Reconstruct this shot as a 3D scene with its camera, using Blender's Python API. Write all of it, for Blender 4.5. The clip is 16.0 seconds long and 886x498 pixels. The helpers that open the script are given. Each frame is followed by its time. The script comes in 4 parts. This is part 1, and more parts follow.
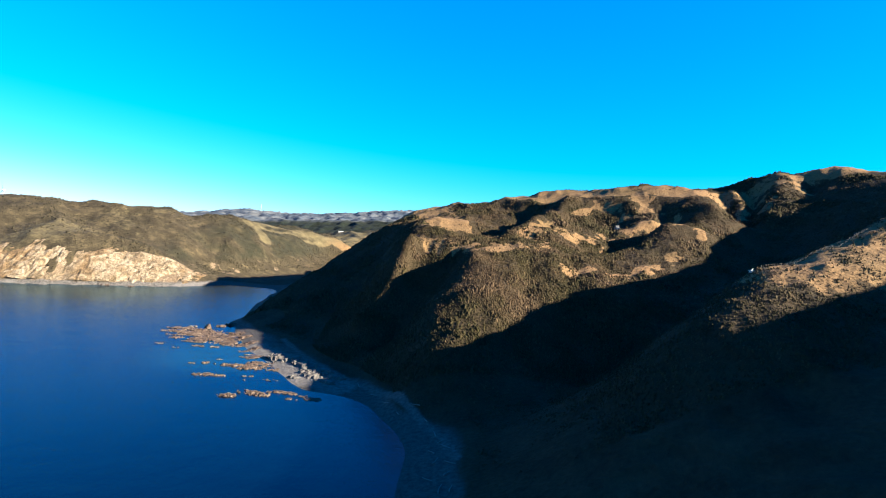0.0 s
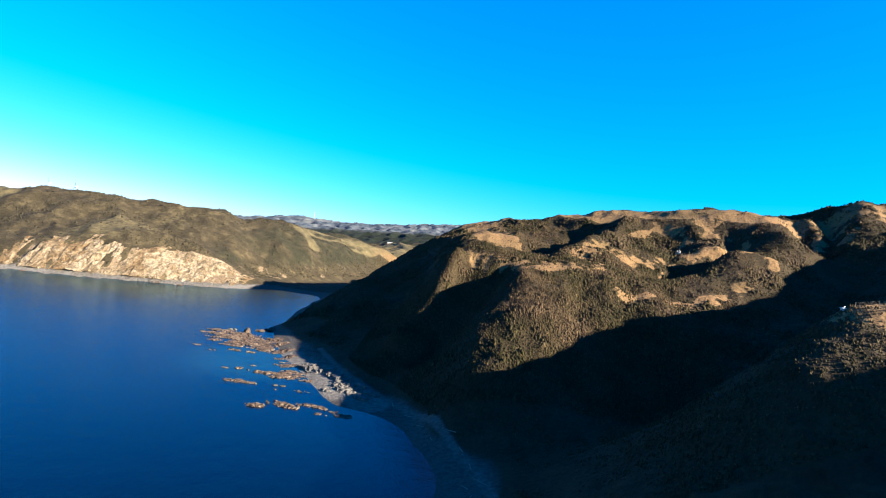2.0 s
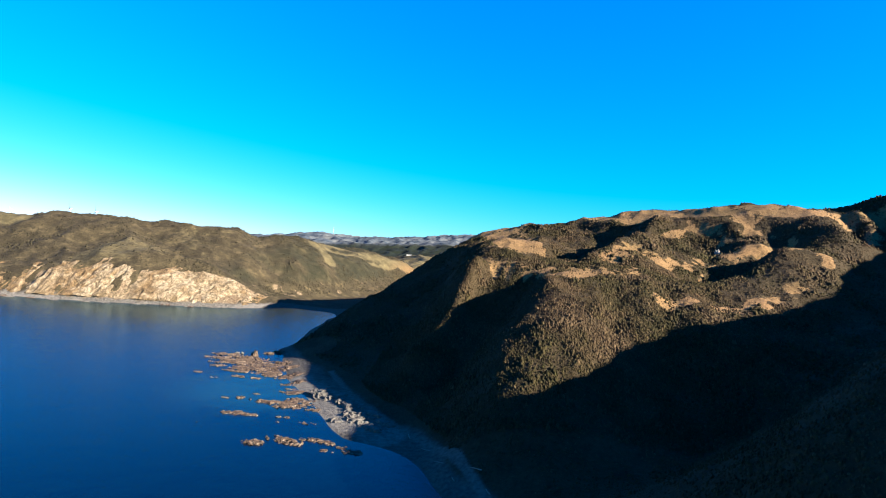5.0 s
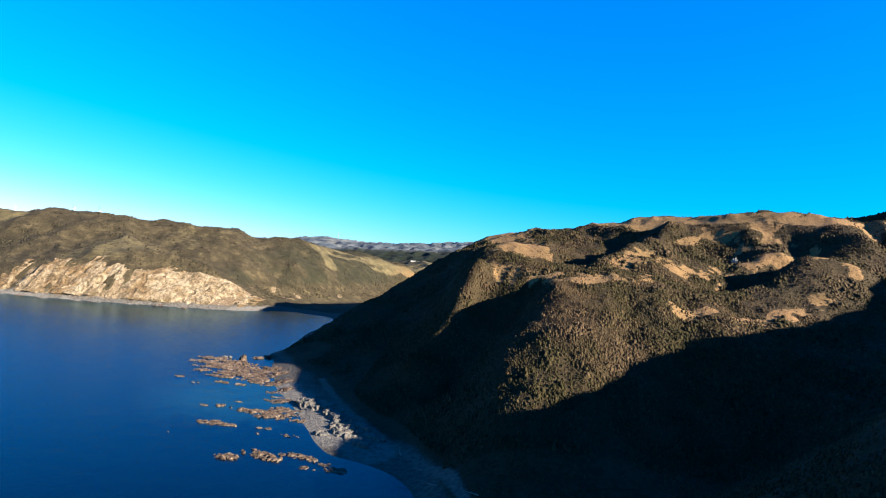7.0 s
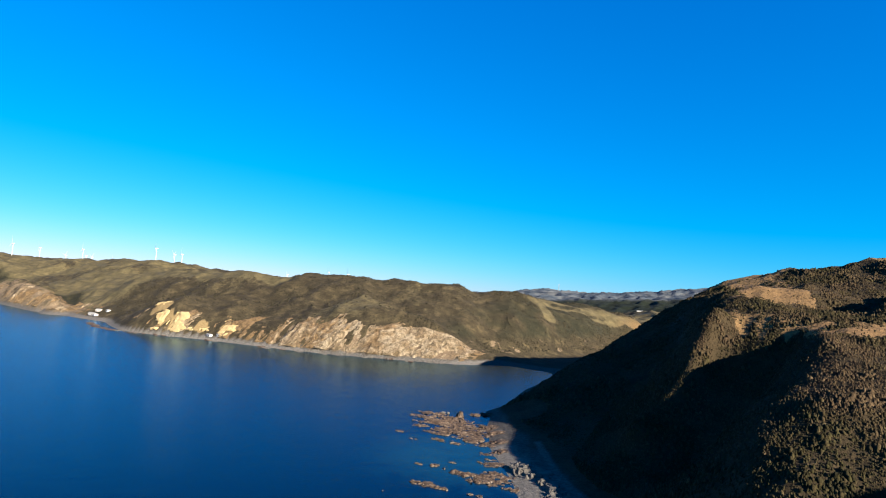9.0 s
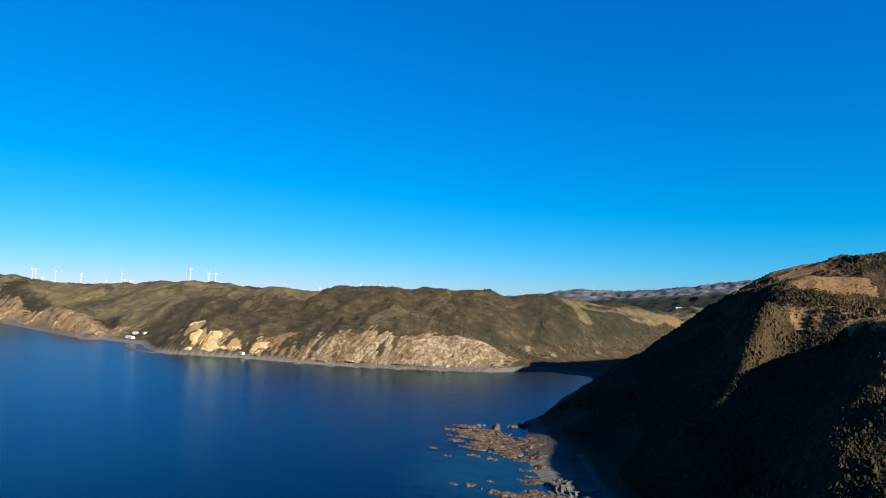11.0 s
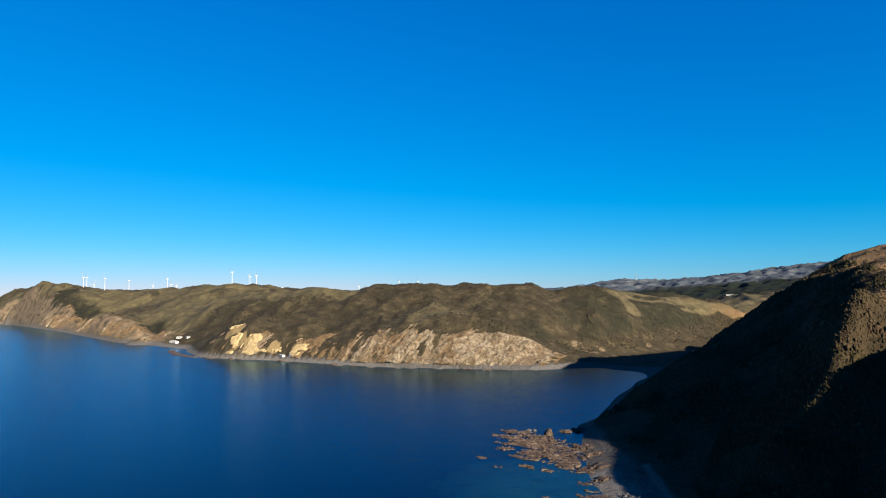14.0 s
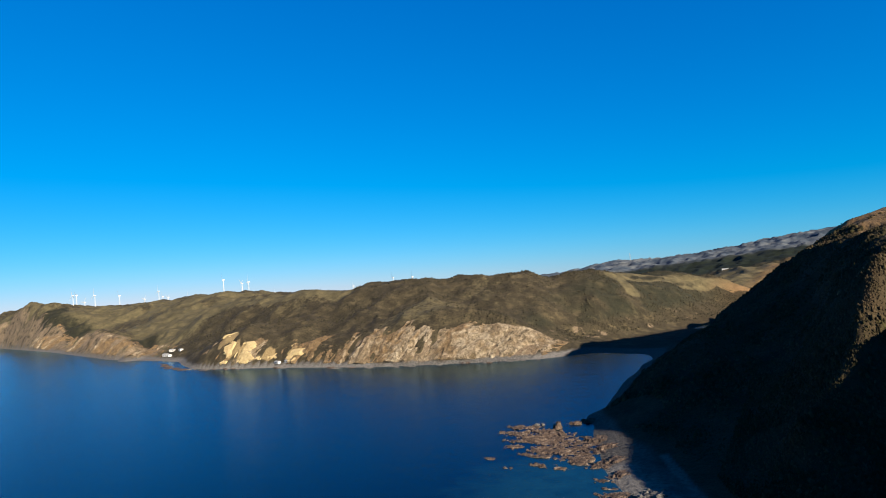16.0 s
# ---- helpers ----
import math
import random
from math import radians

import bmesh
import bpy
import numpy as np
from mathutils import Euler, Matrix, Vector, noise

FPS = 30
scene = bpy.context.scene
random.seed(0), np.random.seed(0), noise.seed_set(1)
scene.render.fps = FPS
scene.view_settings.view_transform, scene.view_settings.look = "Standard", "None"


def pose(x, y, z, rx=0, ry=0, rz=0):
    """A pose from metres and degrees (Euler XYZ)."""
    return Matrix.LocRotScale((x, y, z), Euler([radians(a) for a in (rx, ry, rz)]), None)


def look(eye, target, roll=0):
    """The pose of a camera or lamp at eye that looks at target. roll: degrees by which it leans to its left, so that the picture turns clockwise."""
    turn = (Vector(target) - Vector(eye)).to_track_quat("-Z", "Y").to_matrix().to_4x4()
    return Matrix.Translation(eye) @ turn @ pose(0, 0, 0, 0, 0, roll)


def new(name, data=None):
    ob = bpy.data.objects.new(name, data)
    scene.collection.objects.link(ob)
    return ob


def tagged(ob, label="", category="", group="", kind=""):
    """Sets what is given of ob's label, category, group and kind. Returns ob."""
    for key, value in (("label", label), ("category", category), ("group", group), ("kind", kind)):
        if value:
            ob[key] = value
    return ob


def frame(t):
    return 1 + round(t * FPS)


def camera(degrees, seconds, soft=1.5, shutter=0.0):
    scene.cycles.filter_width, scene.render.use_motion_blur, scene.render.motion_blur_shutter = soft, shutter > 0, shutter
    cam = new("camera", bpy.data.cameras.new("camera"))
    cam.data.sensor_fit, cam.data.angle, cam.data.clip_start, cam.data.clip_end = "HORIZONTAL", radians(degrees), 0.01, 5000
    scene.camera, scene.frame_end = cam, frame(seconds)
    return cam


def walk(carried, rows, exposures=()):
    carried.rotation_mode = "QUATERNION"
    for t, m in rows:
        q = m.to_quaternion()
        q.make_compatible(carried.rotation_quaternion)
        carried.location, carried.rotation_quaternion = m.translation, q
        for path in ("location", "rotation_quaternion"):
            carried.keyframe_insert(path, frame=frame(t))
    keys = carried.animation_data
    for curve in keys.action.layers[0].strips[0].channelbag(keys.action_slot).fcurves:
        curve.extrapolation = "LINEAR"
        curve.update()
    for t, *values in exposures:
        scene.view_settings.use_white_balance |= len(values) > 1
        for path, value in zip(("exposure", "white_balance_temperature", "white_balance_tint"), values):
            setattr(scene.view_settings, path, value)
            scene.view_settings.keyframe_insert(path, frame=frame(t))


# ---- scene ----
# ---- camera and its flight: seconds, place, then turn to the left, upward and lean in degrees ----
cam = camera(76.0, 16.0, soft=1.0, shutter=0.0)
FLIGHT = [
    (0.0, 0.0, 0.0, 100.0, 0.0, -1.66, 3.95), (0.5, 0.51, 4.73, 99.19, 1.46, -1.41, 6.5),
    (1.0, 1.06, 10.02, 98.86, 0.94, -1.35, 10.67), (1.5, 0.98, 15.8, 98.76, 2.07, -1.1, 10.69),
    (2.0, 0.63, 21.8, 98.68, 5.01, -0.57, 6.93), (2.5, 0.37, 27.86, 98.61, 4.37, -0.56, 7.13),
    (3.0, -0.12, 33.81, 98.52, 6.43, -0.05, 5.99), (3.5, -0.23, 40.15, 98.41, 6.75, 0.06, 5.09),
    (4.0, -0.07, 46.75, 98.23, 5.84, 0.25, 4.95), (4.5, -0.13, 53.08, 97.97, 5.78, 0.34, 4.83),
    (4.7, -0.17, 55.57, 97.83, 6.66, 0.31, 4.38), (6.8, 0.33, 82.54, 93.71, 8.12, 1.11, 5.23),
    (7.0, 0.33, 85.2, 93.67, 7.81, 1.05, 5.76), (7.5, 0.11, 91.86, 93.93, 12.55, 1.77, 6.65),
    (8.0, 0.16, 98.14, 94.22, 19.47, 2.64, 6.93), (8.5, 0.39, 103.35, 94.46, 26.74, 3.73, 6.72),
    (9.0, 0.37, 108.3, 94.66, 30.18, 4.36, 3.92), (9.2, 0.33, 110.23, 94.74, 29.71, 4.39, 2.83),
    (11.5, -8.31, 129.07, 96.24, 34.01, 4.86, 0.96), (12.0, -10.94, 132.74, 96.59, 34.35, 4.75, 0.97),
    (12.5, -13.65, 136.42, 96.94, 34.7, 4.69, 0.69), (13.0, -16.25, 140.38, 97.17, 34.46, 4.37, 0.99),
    (13.5, -19.5, 143.89, 97.51, 35.63, 4.34, 0.34), (14.0, -22.99, 147.1, 97.87, 37.05, 4.34, -0.75),
    (14.5, -25.85, 150.98, 98.12, 36.97, 4.18, -3.96), (15.0, -28.32, 155.6, 98.21, 36.02, 3.85, -5.32),
    (15.5, -31.33, 159.85, 98.46, 35.94, 3.74, -3.44), (16.0, -34.56, 163.58, 98.66, 36.35, 3.62, -4.64),
]


def flown(x, y, z, left, up, lean):
    a, b = radians(left), radians(up)
    return look((x, y, z), (x - 100 * math.sin(a) * math.cos(b), y + 100 * math.cos(a) * math.cos(b), z + 100 * math.sin(b)), lean)


walk(cam, [(row[0], flown(*row[1:])) for row in FLIGHT], exposures=[(0.0, 3.0), (4.7, 2.85), (7.0, 2.75), (9.0, 2.3), (12.0, 1.95), (16.0, 1.9)])

# ---- sky and sun ----
SUN_AZ, SUN_EL = math.atan2(0.95, -0.31), radians(20.6)   # clockwise from +y
sun_way = Vector((math.sin(SUN_AZ) * math.cos(SUN_EL), math.cos(SUN_AZ) * math.cos(SUN_EL), math.sin(SUN_EL)))
world = bpy.data.worlds.new("world")
scene.world = world
world.use_nodes = True
wn, wl = world.node_tree.nodes, world.node_tree.links
sky = wn.new("ShaderNodeTexSky")
sky.sky_type, sky.sun_disc = "NISHITA", False
sky.sun_elevation, sky.sun_rotation = SUN_EL, SUN_AZ
sky.air_density, sky.dust_density, sky.ozone_density = 1.0, 0.0, 4.0
hsv = wn.new("ShaderNodeHueSaturation")
hsv.inputs["Saturation"].default_value = 1.12
wl.new(sky.outputs[0], hsv.inputs["Color"])
split, join = wn.new("ShaderNodeSeparateColor"), wn.new("ShaderNodeCombineColor")
wl.new(hsv.outputs[0], split.inputs[0])


def sky_band(band, power, gain, less):
    """One band of the sky's colour, made steeper or flatter towards the horizon."""
    a, b, c = wn.new("ShaderNodeMath"), wn.new("ShaderNodeMath"), wn.new("ShaderNodeMath")
    a.operation, b.operation, c.operation = "POWER", "MULTIPLY_ADD", "MAXIMUM"
    a.inputs[1].default_value, b.inputs[1].default_value, b.inputs[2].default_value, c.inputs[1].default_value = power, gain, -less, 0.0
    wl.new(split.outputs[band], a.inputs[0]), wl.new(a.outputs[0], b.inputs[0]), wl.new(b.outputs[0], c.inputs[0])
    wl.new(c.outputs[0], join.inputs[band])


sky_band("Red", 2.0, 0.0345, 0.13)
sky_band("Green", 0.8, 0.60, 0.042)
sky_band("Blue", 0.6, 1.398, 0.0)
wl.new(join.outputs[0], wn["Background"].inputs["Color"])
wn["Background"].inputs["Strength"].default_value = 0.055
sun = new("sun", bpy.data.lights.new("sun", "SUN"))
sun.data.energy, sun.data.angle, sun.data.color = 5.0, radians(0.5), (1.0, 0.88, 0.71)
sun.matrix_world = look((0, 0, 800), Vector((0, 0, 800)) - sun_way)


# ---- numbers: smooth lattice noise and landform lines ----
def lattice(ix, iy, seed):
    h = (ix.astype(np.int64) * 374761393 + iy.astype(np.int64) * 668265263 + seed * 974634777) & 0x7FFFFFFF
    h = ((h ^ (h >> 13)) * 1274126177) & 0x7FFFFFFF
    return ((h ^ (h >> 16)) & 0xFFFF) / 65535.0


def vnoise(x, y, seed):
    ix, iy = np.floor(x), np.floor(y)
    fx, fy = x - ix, y - iy
    fx, fy = fx * fx * (3 - 2 * fx), fy * fy * (3 - 2 * fy)
    a, b = lattice(ix, iy, seed), lattice(ix + 1, iy, seed)
    c, d = lattice(ix, iy + 1, seed), lattice(ix + 1, iy + 1, seed)
    return (a + (b - a) * fx) * (1 - fy) + (c + (d - c) * fx) * fy


def fbm(x, y, size, octaves, seed, ridged=False):
    out, amp, total = 0 * x, 1.0, 0.0
    for o in range(octaves):
        c, s = math.cos(o * 1.1 + seed), math.sin(o * 1.1 + seed)
        n = 2 * vnoise((c * x - s * y) / size * 2 ** o, (s * x + c * y) / size * 2 ** o, seed + 17 * o) - 1
        out = out + amp * (1 - 2 * np.abs(n) if ridged else n)
        total += amp
        amp *= 0.5
    return out / total


def step(a, b, v):
    t = np.clip((v - a) / (b - a), 0, 1)
    return t * t * (3 - 2 * t)


def along(line, gap):
    out = []
    for p, q in zip(line[:-1], line[1:]):
        p, q = np.array(p, float), np.array(q, float)
        n = max(1, int(math.ceil(np.linalg.norm(q[:2] - p[:2]) / gap)))
        out += [p + (q - p) * i / n for i in range(n)]
    return out + [np.array(line[-1], float)]


def line_away(x, y, line):
    """How far each place lies from a line in plan."""
    far = np.full(x.shape, 1e9)
    for p, q in zip(line[:-1], line[1:]):
        dx, dy = q[0] - p[0], q[1] - p[1]
        t = np.clip(((x - p[0]) * dx + (y - p[1]) * dy) / (dx * dx + dy * dy + 1e-9), 0, 1)
        far = np.minimum(far, np.hypot(x - p[0] - t * dx, y - p[1] - t * dy))
    return far


# shorelines, from the near cove round the headland to the far coast
SHORE_NEAR = [(-150, -190), (-70, -110), (-22, -20), (-6, 70), (-8, 150), (-11, 210), (-9, 254), (-18, 282), (-33, 315), (-56, 331), (-72, 334), (-84, 338), (-92, 356),
              (-106, 379), (-119, 402), (-134, 422), (-148, 440), (-163, 472), (-184, 522), (-193, 556), (-203, 629), (-212, 698), (-227, 795), (-241, 828)]
SHORE_FAR = [(-241, 828), (-276, 835), (-320, 835), (-358, 790), (-425, 754), (-495, 725), (-572, 699), (-671, 684), (-736, 675), (-832, 648),
             (-888, 644), (-960, 668), (-1035, 700), (-1145, 700), (-1311, 702), (-1533, 735), (-1849, 783), (-2130, 815), (-3000, 900), (-4700, 1100)]
SKYLINE = [(-41, 769, 130), (31, 779, 138), (111, 752, 154), (157, 723, 164), (207, 700, 171), (270, 667, 172), (342, 679, 177), (402, 692, 200),
           (463, 677, 211), (560, 640, 194), (700, 560, 200), (900, 400, 220)]
HEADLAND = [(-41, 769, 126), (-71, 737, 102), (-100, 693, 79), (-120, 659, 60), (-149, 622, 41), (-161, 578, 26), (-177, 542, 16)]
TERRACE = [(-35, 499, 84), (-17, 500, 86), (14, 505, 88), (44, 518, 93), (97, 562, 112), (150, 590, 116), (184, 613, 117)]
SPUR = [(14, 490, 86), (10, 440, 75), (9, 420, 69), (5, 395, 57), (-5, 345, 34), (-16, 310, 12)]
SLIVER = [(-25, 522, 86), (-17, 503, 79), (-24, 477, 61), (-38, 450, 41), (-52, 425, 23), (-62, 405, 12)]
LOBE = [(184, 613, 117), (236, 572, 124), (213, 549, 115), (180, 520, 100), (150, 505, 86), (133, 430, 71), (75, 395, 54)]
GULLY = [(330, 610, 135), (300, 520, 98), (240, 440, 70), (170, 375, 46), (100, 320, 24), (50, 285, 12), (15, 272, 4)]
HOUSE_RIDGE = [(77, 220, 40), (119, 235, 74), (153, 280, 95), (173, 282, 99), (207, 298, 107), (248, 323, 123), (330, 352, 148), (440, 372, 172), (517, 402, 181), (616, 440, 190)]
HOUSE_SIDE = [(66, 165, 23), (179, 226, 76), (209, 248, 91), (308, 275, 113)]
# unseen ridge to the right, its heights set to shade the valley and beach
SHADE_RIDGE = [(250, -60, 130), (320, 60, 152), (353, 153, 162), (385, 165, 168), (450, 190, 184), (560, 260, 206), (700, 330, 235), (900, 420, 255)]
FOLD = [(147, 531, 86), (176, 553, 96), (210, 577, 109), (236, 600, 119)]
CRESCENT = [(38, 572, 93), (60, 590, 100), (85, 627, 113), (104, 684, 134)]
CREST = [(65, 545, 98), (88, 572, 114), (102, 600, 121), (125, 640, 130), (150, 690, 150)]
RIBS = [[(350, 696, 181), (342, 661, 169), (331, 627, 155), (315, 602, 141)], [(403, 685, 194), (393, 650, 182), (365, 620, 163), (340, 594, 147)],
        [(431, 667, 190), (417, 616, 171), (405, 576, 159)], [(251, 600, 133), (291, 626, 162)], [(303, 586, 140), (278, 554, 115)]]
CLEFTS = [[(336, 694, 173), (322, 643, 148), (305, 600, 128)], [(379, 690, 182), (359, 645, 158), (338, 606, 139)], [(422, 676, 188), (404, 633, 165), (376, 586, 147)]]
LEFT_GULLY = [(-74, 680, 88), (-80, 600, 58), (-80, 540, 40), (-80, 477, 20), (-85, 440, 9)]
EDGE = [(-41, 769, 126), (-39, 690, 113), (-38, 620, 104), (-37, 550, 93), (-35, 499, 86)]
SPUR_GULLY = [(-4, 497, 75), (-11, 470, 56), (-22, 440, 38), (-34, 405, 18)]
HEADLAND_FOOT = [(-178, 560, 9), (-188, 620, 11), (-197, 690, 12), (-209, 780, 10)]
FLAT_EAST = [[(-250, 850, 3), (-230, 880, 3), (-190, 960, 3), (-150, 1080, 4), (-150, 1250, 6)], [(-300, 880, 3), (-265, 960, 3), (-225, 1080, 4)]]
# unseen land; the first two lines are added to shade right slope and river flat
BACK_AND_SHADE_LINES = [[(470, 395, 196), (507, 462, 206), (506, 528, 200), (545, 580, 184)], [(-52, 815, 110), (-60, 880, 93), (-70, 960, 84), (-78, 1060, 78), (-85, 1150, 70)], [(10, 880, 126), (100, 880, 136), (300, 850, 145), (700, 900, 160)],
              [(0, 1200, 30), (400, 1300, 90), (900, 1300, 130)], [(900, -400, 240), (300, -500, 150), (-50, -420, 60)]]
FOOT_NEAR = [(14, 207, 4), (9, 263, 4), (-7, 301, 4), (-26, 336, 4), (-56, 376, 5), (-86, 412, 6), (-128, 470, 6), (-170, 515, 6)]
# far side of the bay
HILLTOP = [(-1320, 800, 30), (-1275, 815, 47), (-1245, 850, 70), (-1185, 870, 87), (-1130, 890, 100), (-1050, 890, 102), (-952, 884, 106), (-835, 897, 101), (-748, 929, 112), (-687, 955, 114), (-631, 986, 112),
           (-549, 1051, 113), (-502, 1144, 101), (-466, 1226, 99), (-428, 1284, 90), (-360, 1369, 82), (-295, 1436, 68), (-240, 1467, 44)]
CLIFFTOP = [(-1020, 760, 30), (-900, 690, 40), (-862, 680, 45), (-792, 697, 37), (-744, 705, 25), (-697, 718, 29), (-628, 732, 27), (-585, 748, 37), (-518, 780, 53),
            (-479, 806, 55), (-454, 814, 44), (-399, 828, 29), (-361, 890, 14)]
SLOPE = [(-1225, 785, 32), (-1130, 795, 46), (-1020, 790, 50), (-909, 790, 57), (-747, 817, 59), (-658, 848, 70), (-568, 883, 77), (-476, 909, 65), (-398, 950, 47), (-345, 1080, 54),
         (-306, 1249, 50)]
FLAT = [(-350, 905, 4), (-315, 1002, 4), (-285, 1108, 5), (-245, 1209, 5), (-235, 1351, 6)]
LEFT_HILL = [(-2700, 890, 142), (-2345, 880, 130), (-2199, 878, 111), (-2060, 870, 82), (-1960, 862, 60), (-1870, 855, 42)]
LEFT_CLIFF = [(-1690, 800, 40), (-1578, 775, 42), (-1442, 752, 43), (-1320, 735, 40), (-1235, 722, 28)]
LEFT_VALLEY = [(-1124, 712, 3), (-1195, 728, 5), (-1260, 748, 13), (-1340, 780, 25), (-1480, 820, 36), (-1650, 855, 39), (-1800, 870, 40)]
WIND_RIDGE = [(-3300, 1060, 128), (-2765, 1053, 148), (-2646, 1091, 142), (-2579, 1126, 126), (-2497, 1196, 118), (-2234, 1286, 124), (-2100, 1323, 122),
              (-1612, 1163, 129)]
WIND_BACK = [(-2600, 1700, 80), (-2082, 1712, 88), (-1500, 1950, 98), (-1000, 1700, 60)]
INLAND = [[(-1510, 1100, 127), (-1530, 1000, 98), (-1570, 930, 72), (-1640, 895, 50)], [(-1686, 1100, 114), (-1760, 1020, 88), (-1840, 930, 58)], [(-3000, 985, 95), (-2500, 985, 105), (-2300, 990, 112), (-2180, 1000, 105), (-2000, 1010, 92), (-1850, 1010, 75)], [(-3300, 1300, 115), (-2900, 1350, 110), (-2600, 1420, 105)], [(-1700, 1350, 108), (-1560, 1420, 100), (-1400, 1300, 96)],
          [(-1330, 1060, 96), (-1080, 1040, 84), (-850, 1030, 78), (-700, 1090, 78), (-560, 1220, 74), (-480, 1380, 62), (-360, 1520, 42), (-260, 1580, 28)]]
INLAND_FAR = [[(-336, 1907, 45), (-340, 2110, 58), (-285, 2320, 85), (-100, 2400, 95)], [(-516, 2278, 50), (-564, 2678, 58), (-446, 2903, 84), (-313, 3121, 120)],
          [(-700, 1600, 40), (-900, 2300, 40), (-1300, 3000, 60)], [(200, 1700, 60), (400, 2400, 100), (900, 2600, 130)]]
MOUNTAIN = [(-2900, 3600, 90), (-2300, 4030, 100), (-1857, 4241, 117), (-1541, 4369, 182), (-1346, 4435, 164), (-964, 4535, 181), (-816, 4564, 166), (-627, 4291, 199),
            (-411, 4117, 233), (-256, 4029, 222), (200, 3900, 260), (900, 3600, 260)]


def land_points():
    pts = []
    near_land = [(x + 0.0, y + 0.0, 0.3) for x, y in SHORE_NEAR]
    far_land = [(x, y, 0.3) for x, y in SHORE_FAR]
    for line, gap in ((near_land, 18), (FOOT_NEAR, 30), (SKYLINE, 40), (HEADLAND, 30), (TERRACE, 25), (SPUR, 22), (SLIVER, 25), (LOBE, 25), (GULLY, 30), (FOLD, 22), (CRESCENT, 22), (CREST, 22), (LEFT_GULLY, 25), (EDGE, 25), (SPUR_GULLY, 18), (HEADLAND_FOOT, 30),
                      (HOUSE_RIDGE, 25), (HOUSE_SIDE, 35), (SHADE_RIDGE, 35), (far_land, 45), (HILLTOP, 60), (CLIFFTOP, 35), (SLOPE, 60), (FLAT, 60),
                      (LEFT_HILL, 80), (LEFT_CLIFF, 60), (LEFT_VALLEY, 80), (WIND_RIDGE, 120), (WIND_BACK, 200), (MOUNTAIN, 150)):
        pts += along(line, gap)
    for line in RIBS + CLEFTS:
        pts += along(line, 20)
    for line in FLAT_EAST:
        pts += along(line, 30)
    for line in BACK_AND_SHADE_LINES + INLAND + INLAND_FAR:
        pts += along(line, 150)
    # sea bed, falling away from the shore
    for x, y in ((-60, 200), (-70, 290), (-110, 330), (-190, 400), (-250, 520), (-290, 640), (-300, 740), (-120, 60), (-200, -100)):
        pts.append(np.array((x, y, -9.0)))
    for x, y in ((-420, 690), (-560, 640), (-760, 600), (-950, 580), (-1200, 610), (-1600, 640), (-2100, 700), (-3000, 760)):
        pts.append(np.array((x, y, -12.0)))
    for x, y in ((-300, 300), (-600, 300), (-1000, 200), (-1800, 200), (-3000, 200), (-600, -400), (-1800, -900), (-4500, 0), (-400, -1500)):
        pts.append(np.array((x, y, -40.0)))
    for x, y, z in ((1800, 300, 250), (2500, 2500, 250), (1200, -1500, 200), (3500, -1000, 250), (-3500, 2600, 100), (-4500, 1800, 120), (1500, 4500, 250),
                    (-3500, 3300, 120), (0, -3500, -30)):
        pts.append(np.array((x, y, z)))
    # points that all but meet become one
    pts, kept = np.array(pts), []
    for p in pts:
        for q in kept:
            if np.hypot(p[0] - q[0], p[1] - q[1]) < 11 + 0.008 * np.hypot(p[0], p[1]):
                q[:3] = (q[:3] * q[3] + p) / (q[3] + 1)
                q[3] += 1
                break
        else:
            kept.append(np.array([*p, 1.0]))
    return np.array(kept)[:, :3]


LAND = land_points()
_d = np.hypot(LAND[:, None, 0] - LAND[None, :, 0], LAND[:, None, 1] - LAND[None, :, 1])
SOFT = 9.0
_k = np.sqrt(_d ** 2 + SOFT ** 2) - SOFT
_n = len(LAND)
_a = np.zeros((_n + 1, _n + 1))
_a[:_n, :_n] = _k - 4.0 * np.eye(_n)
_a[:_n, _n] = _a[_n, :_n] = 1
WEIGHT = np.linalg.solve(_a, np.r_[LAND[:, 2], 0])


def smooth_height(x, y):
    out = np.empty(x.shape)
    flat_x, flat_y, flat = x.ravel().astype(np.float32), y.ravel().astype(np.float32), out.ravel()
    lx, ly, w = LAND[:, 0].astype(np.float32), LAND[:, 1].astype(np.float32), WEIGHT[:-1].astype(np.float32)
    for i in range(0, len(flat_x), 20000):
        d = np.sqrt((flat_x[i:i + 20000, None] - lx) ** 2 + (flat_y[i:i + 20000, None] - ly) ** 2 + np.float32(SOFT ** 2)) - np.float32(SOFT)
        flat[i:i + 20000] = d @ w + WEIGHT[-1]
    return flat.reshape(x.shape)


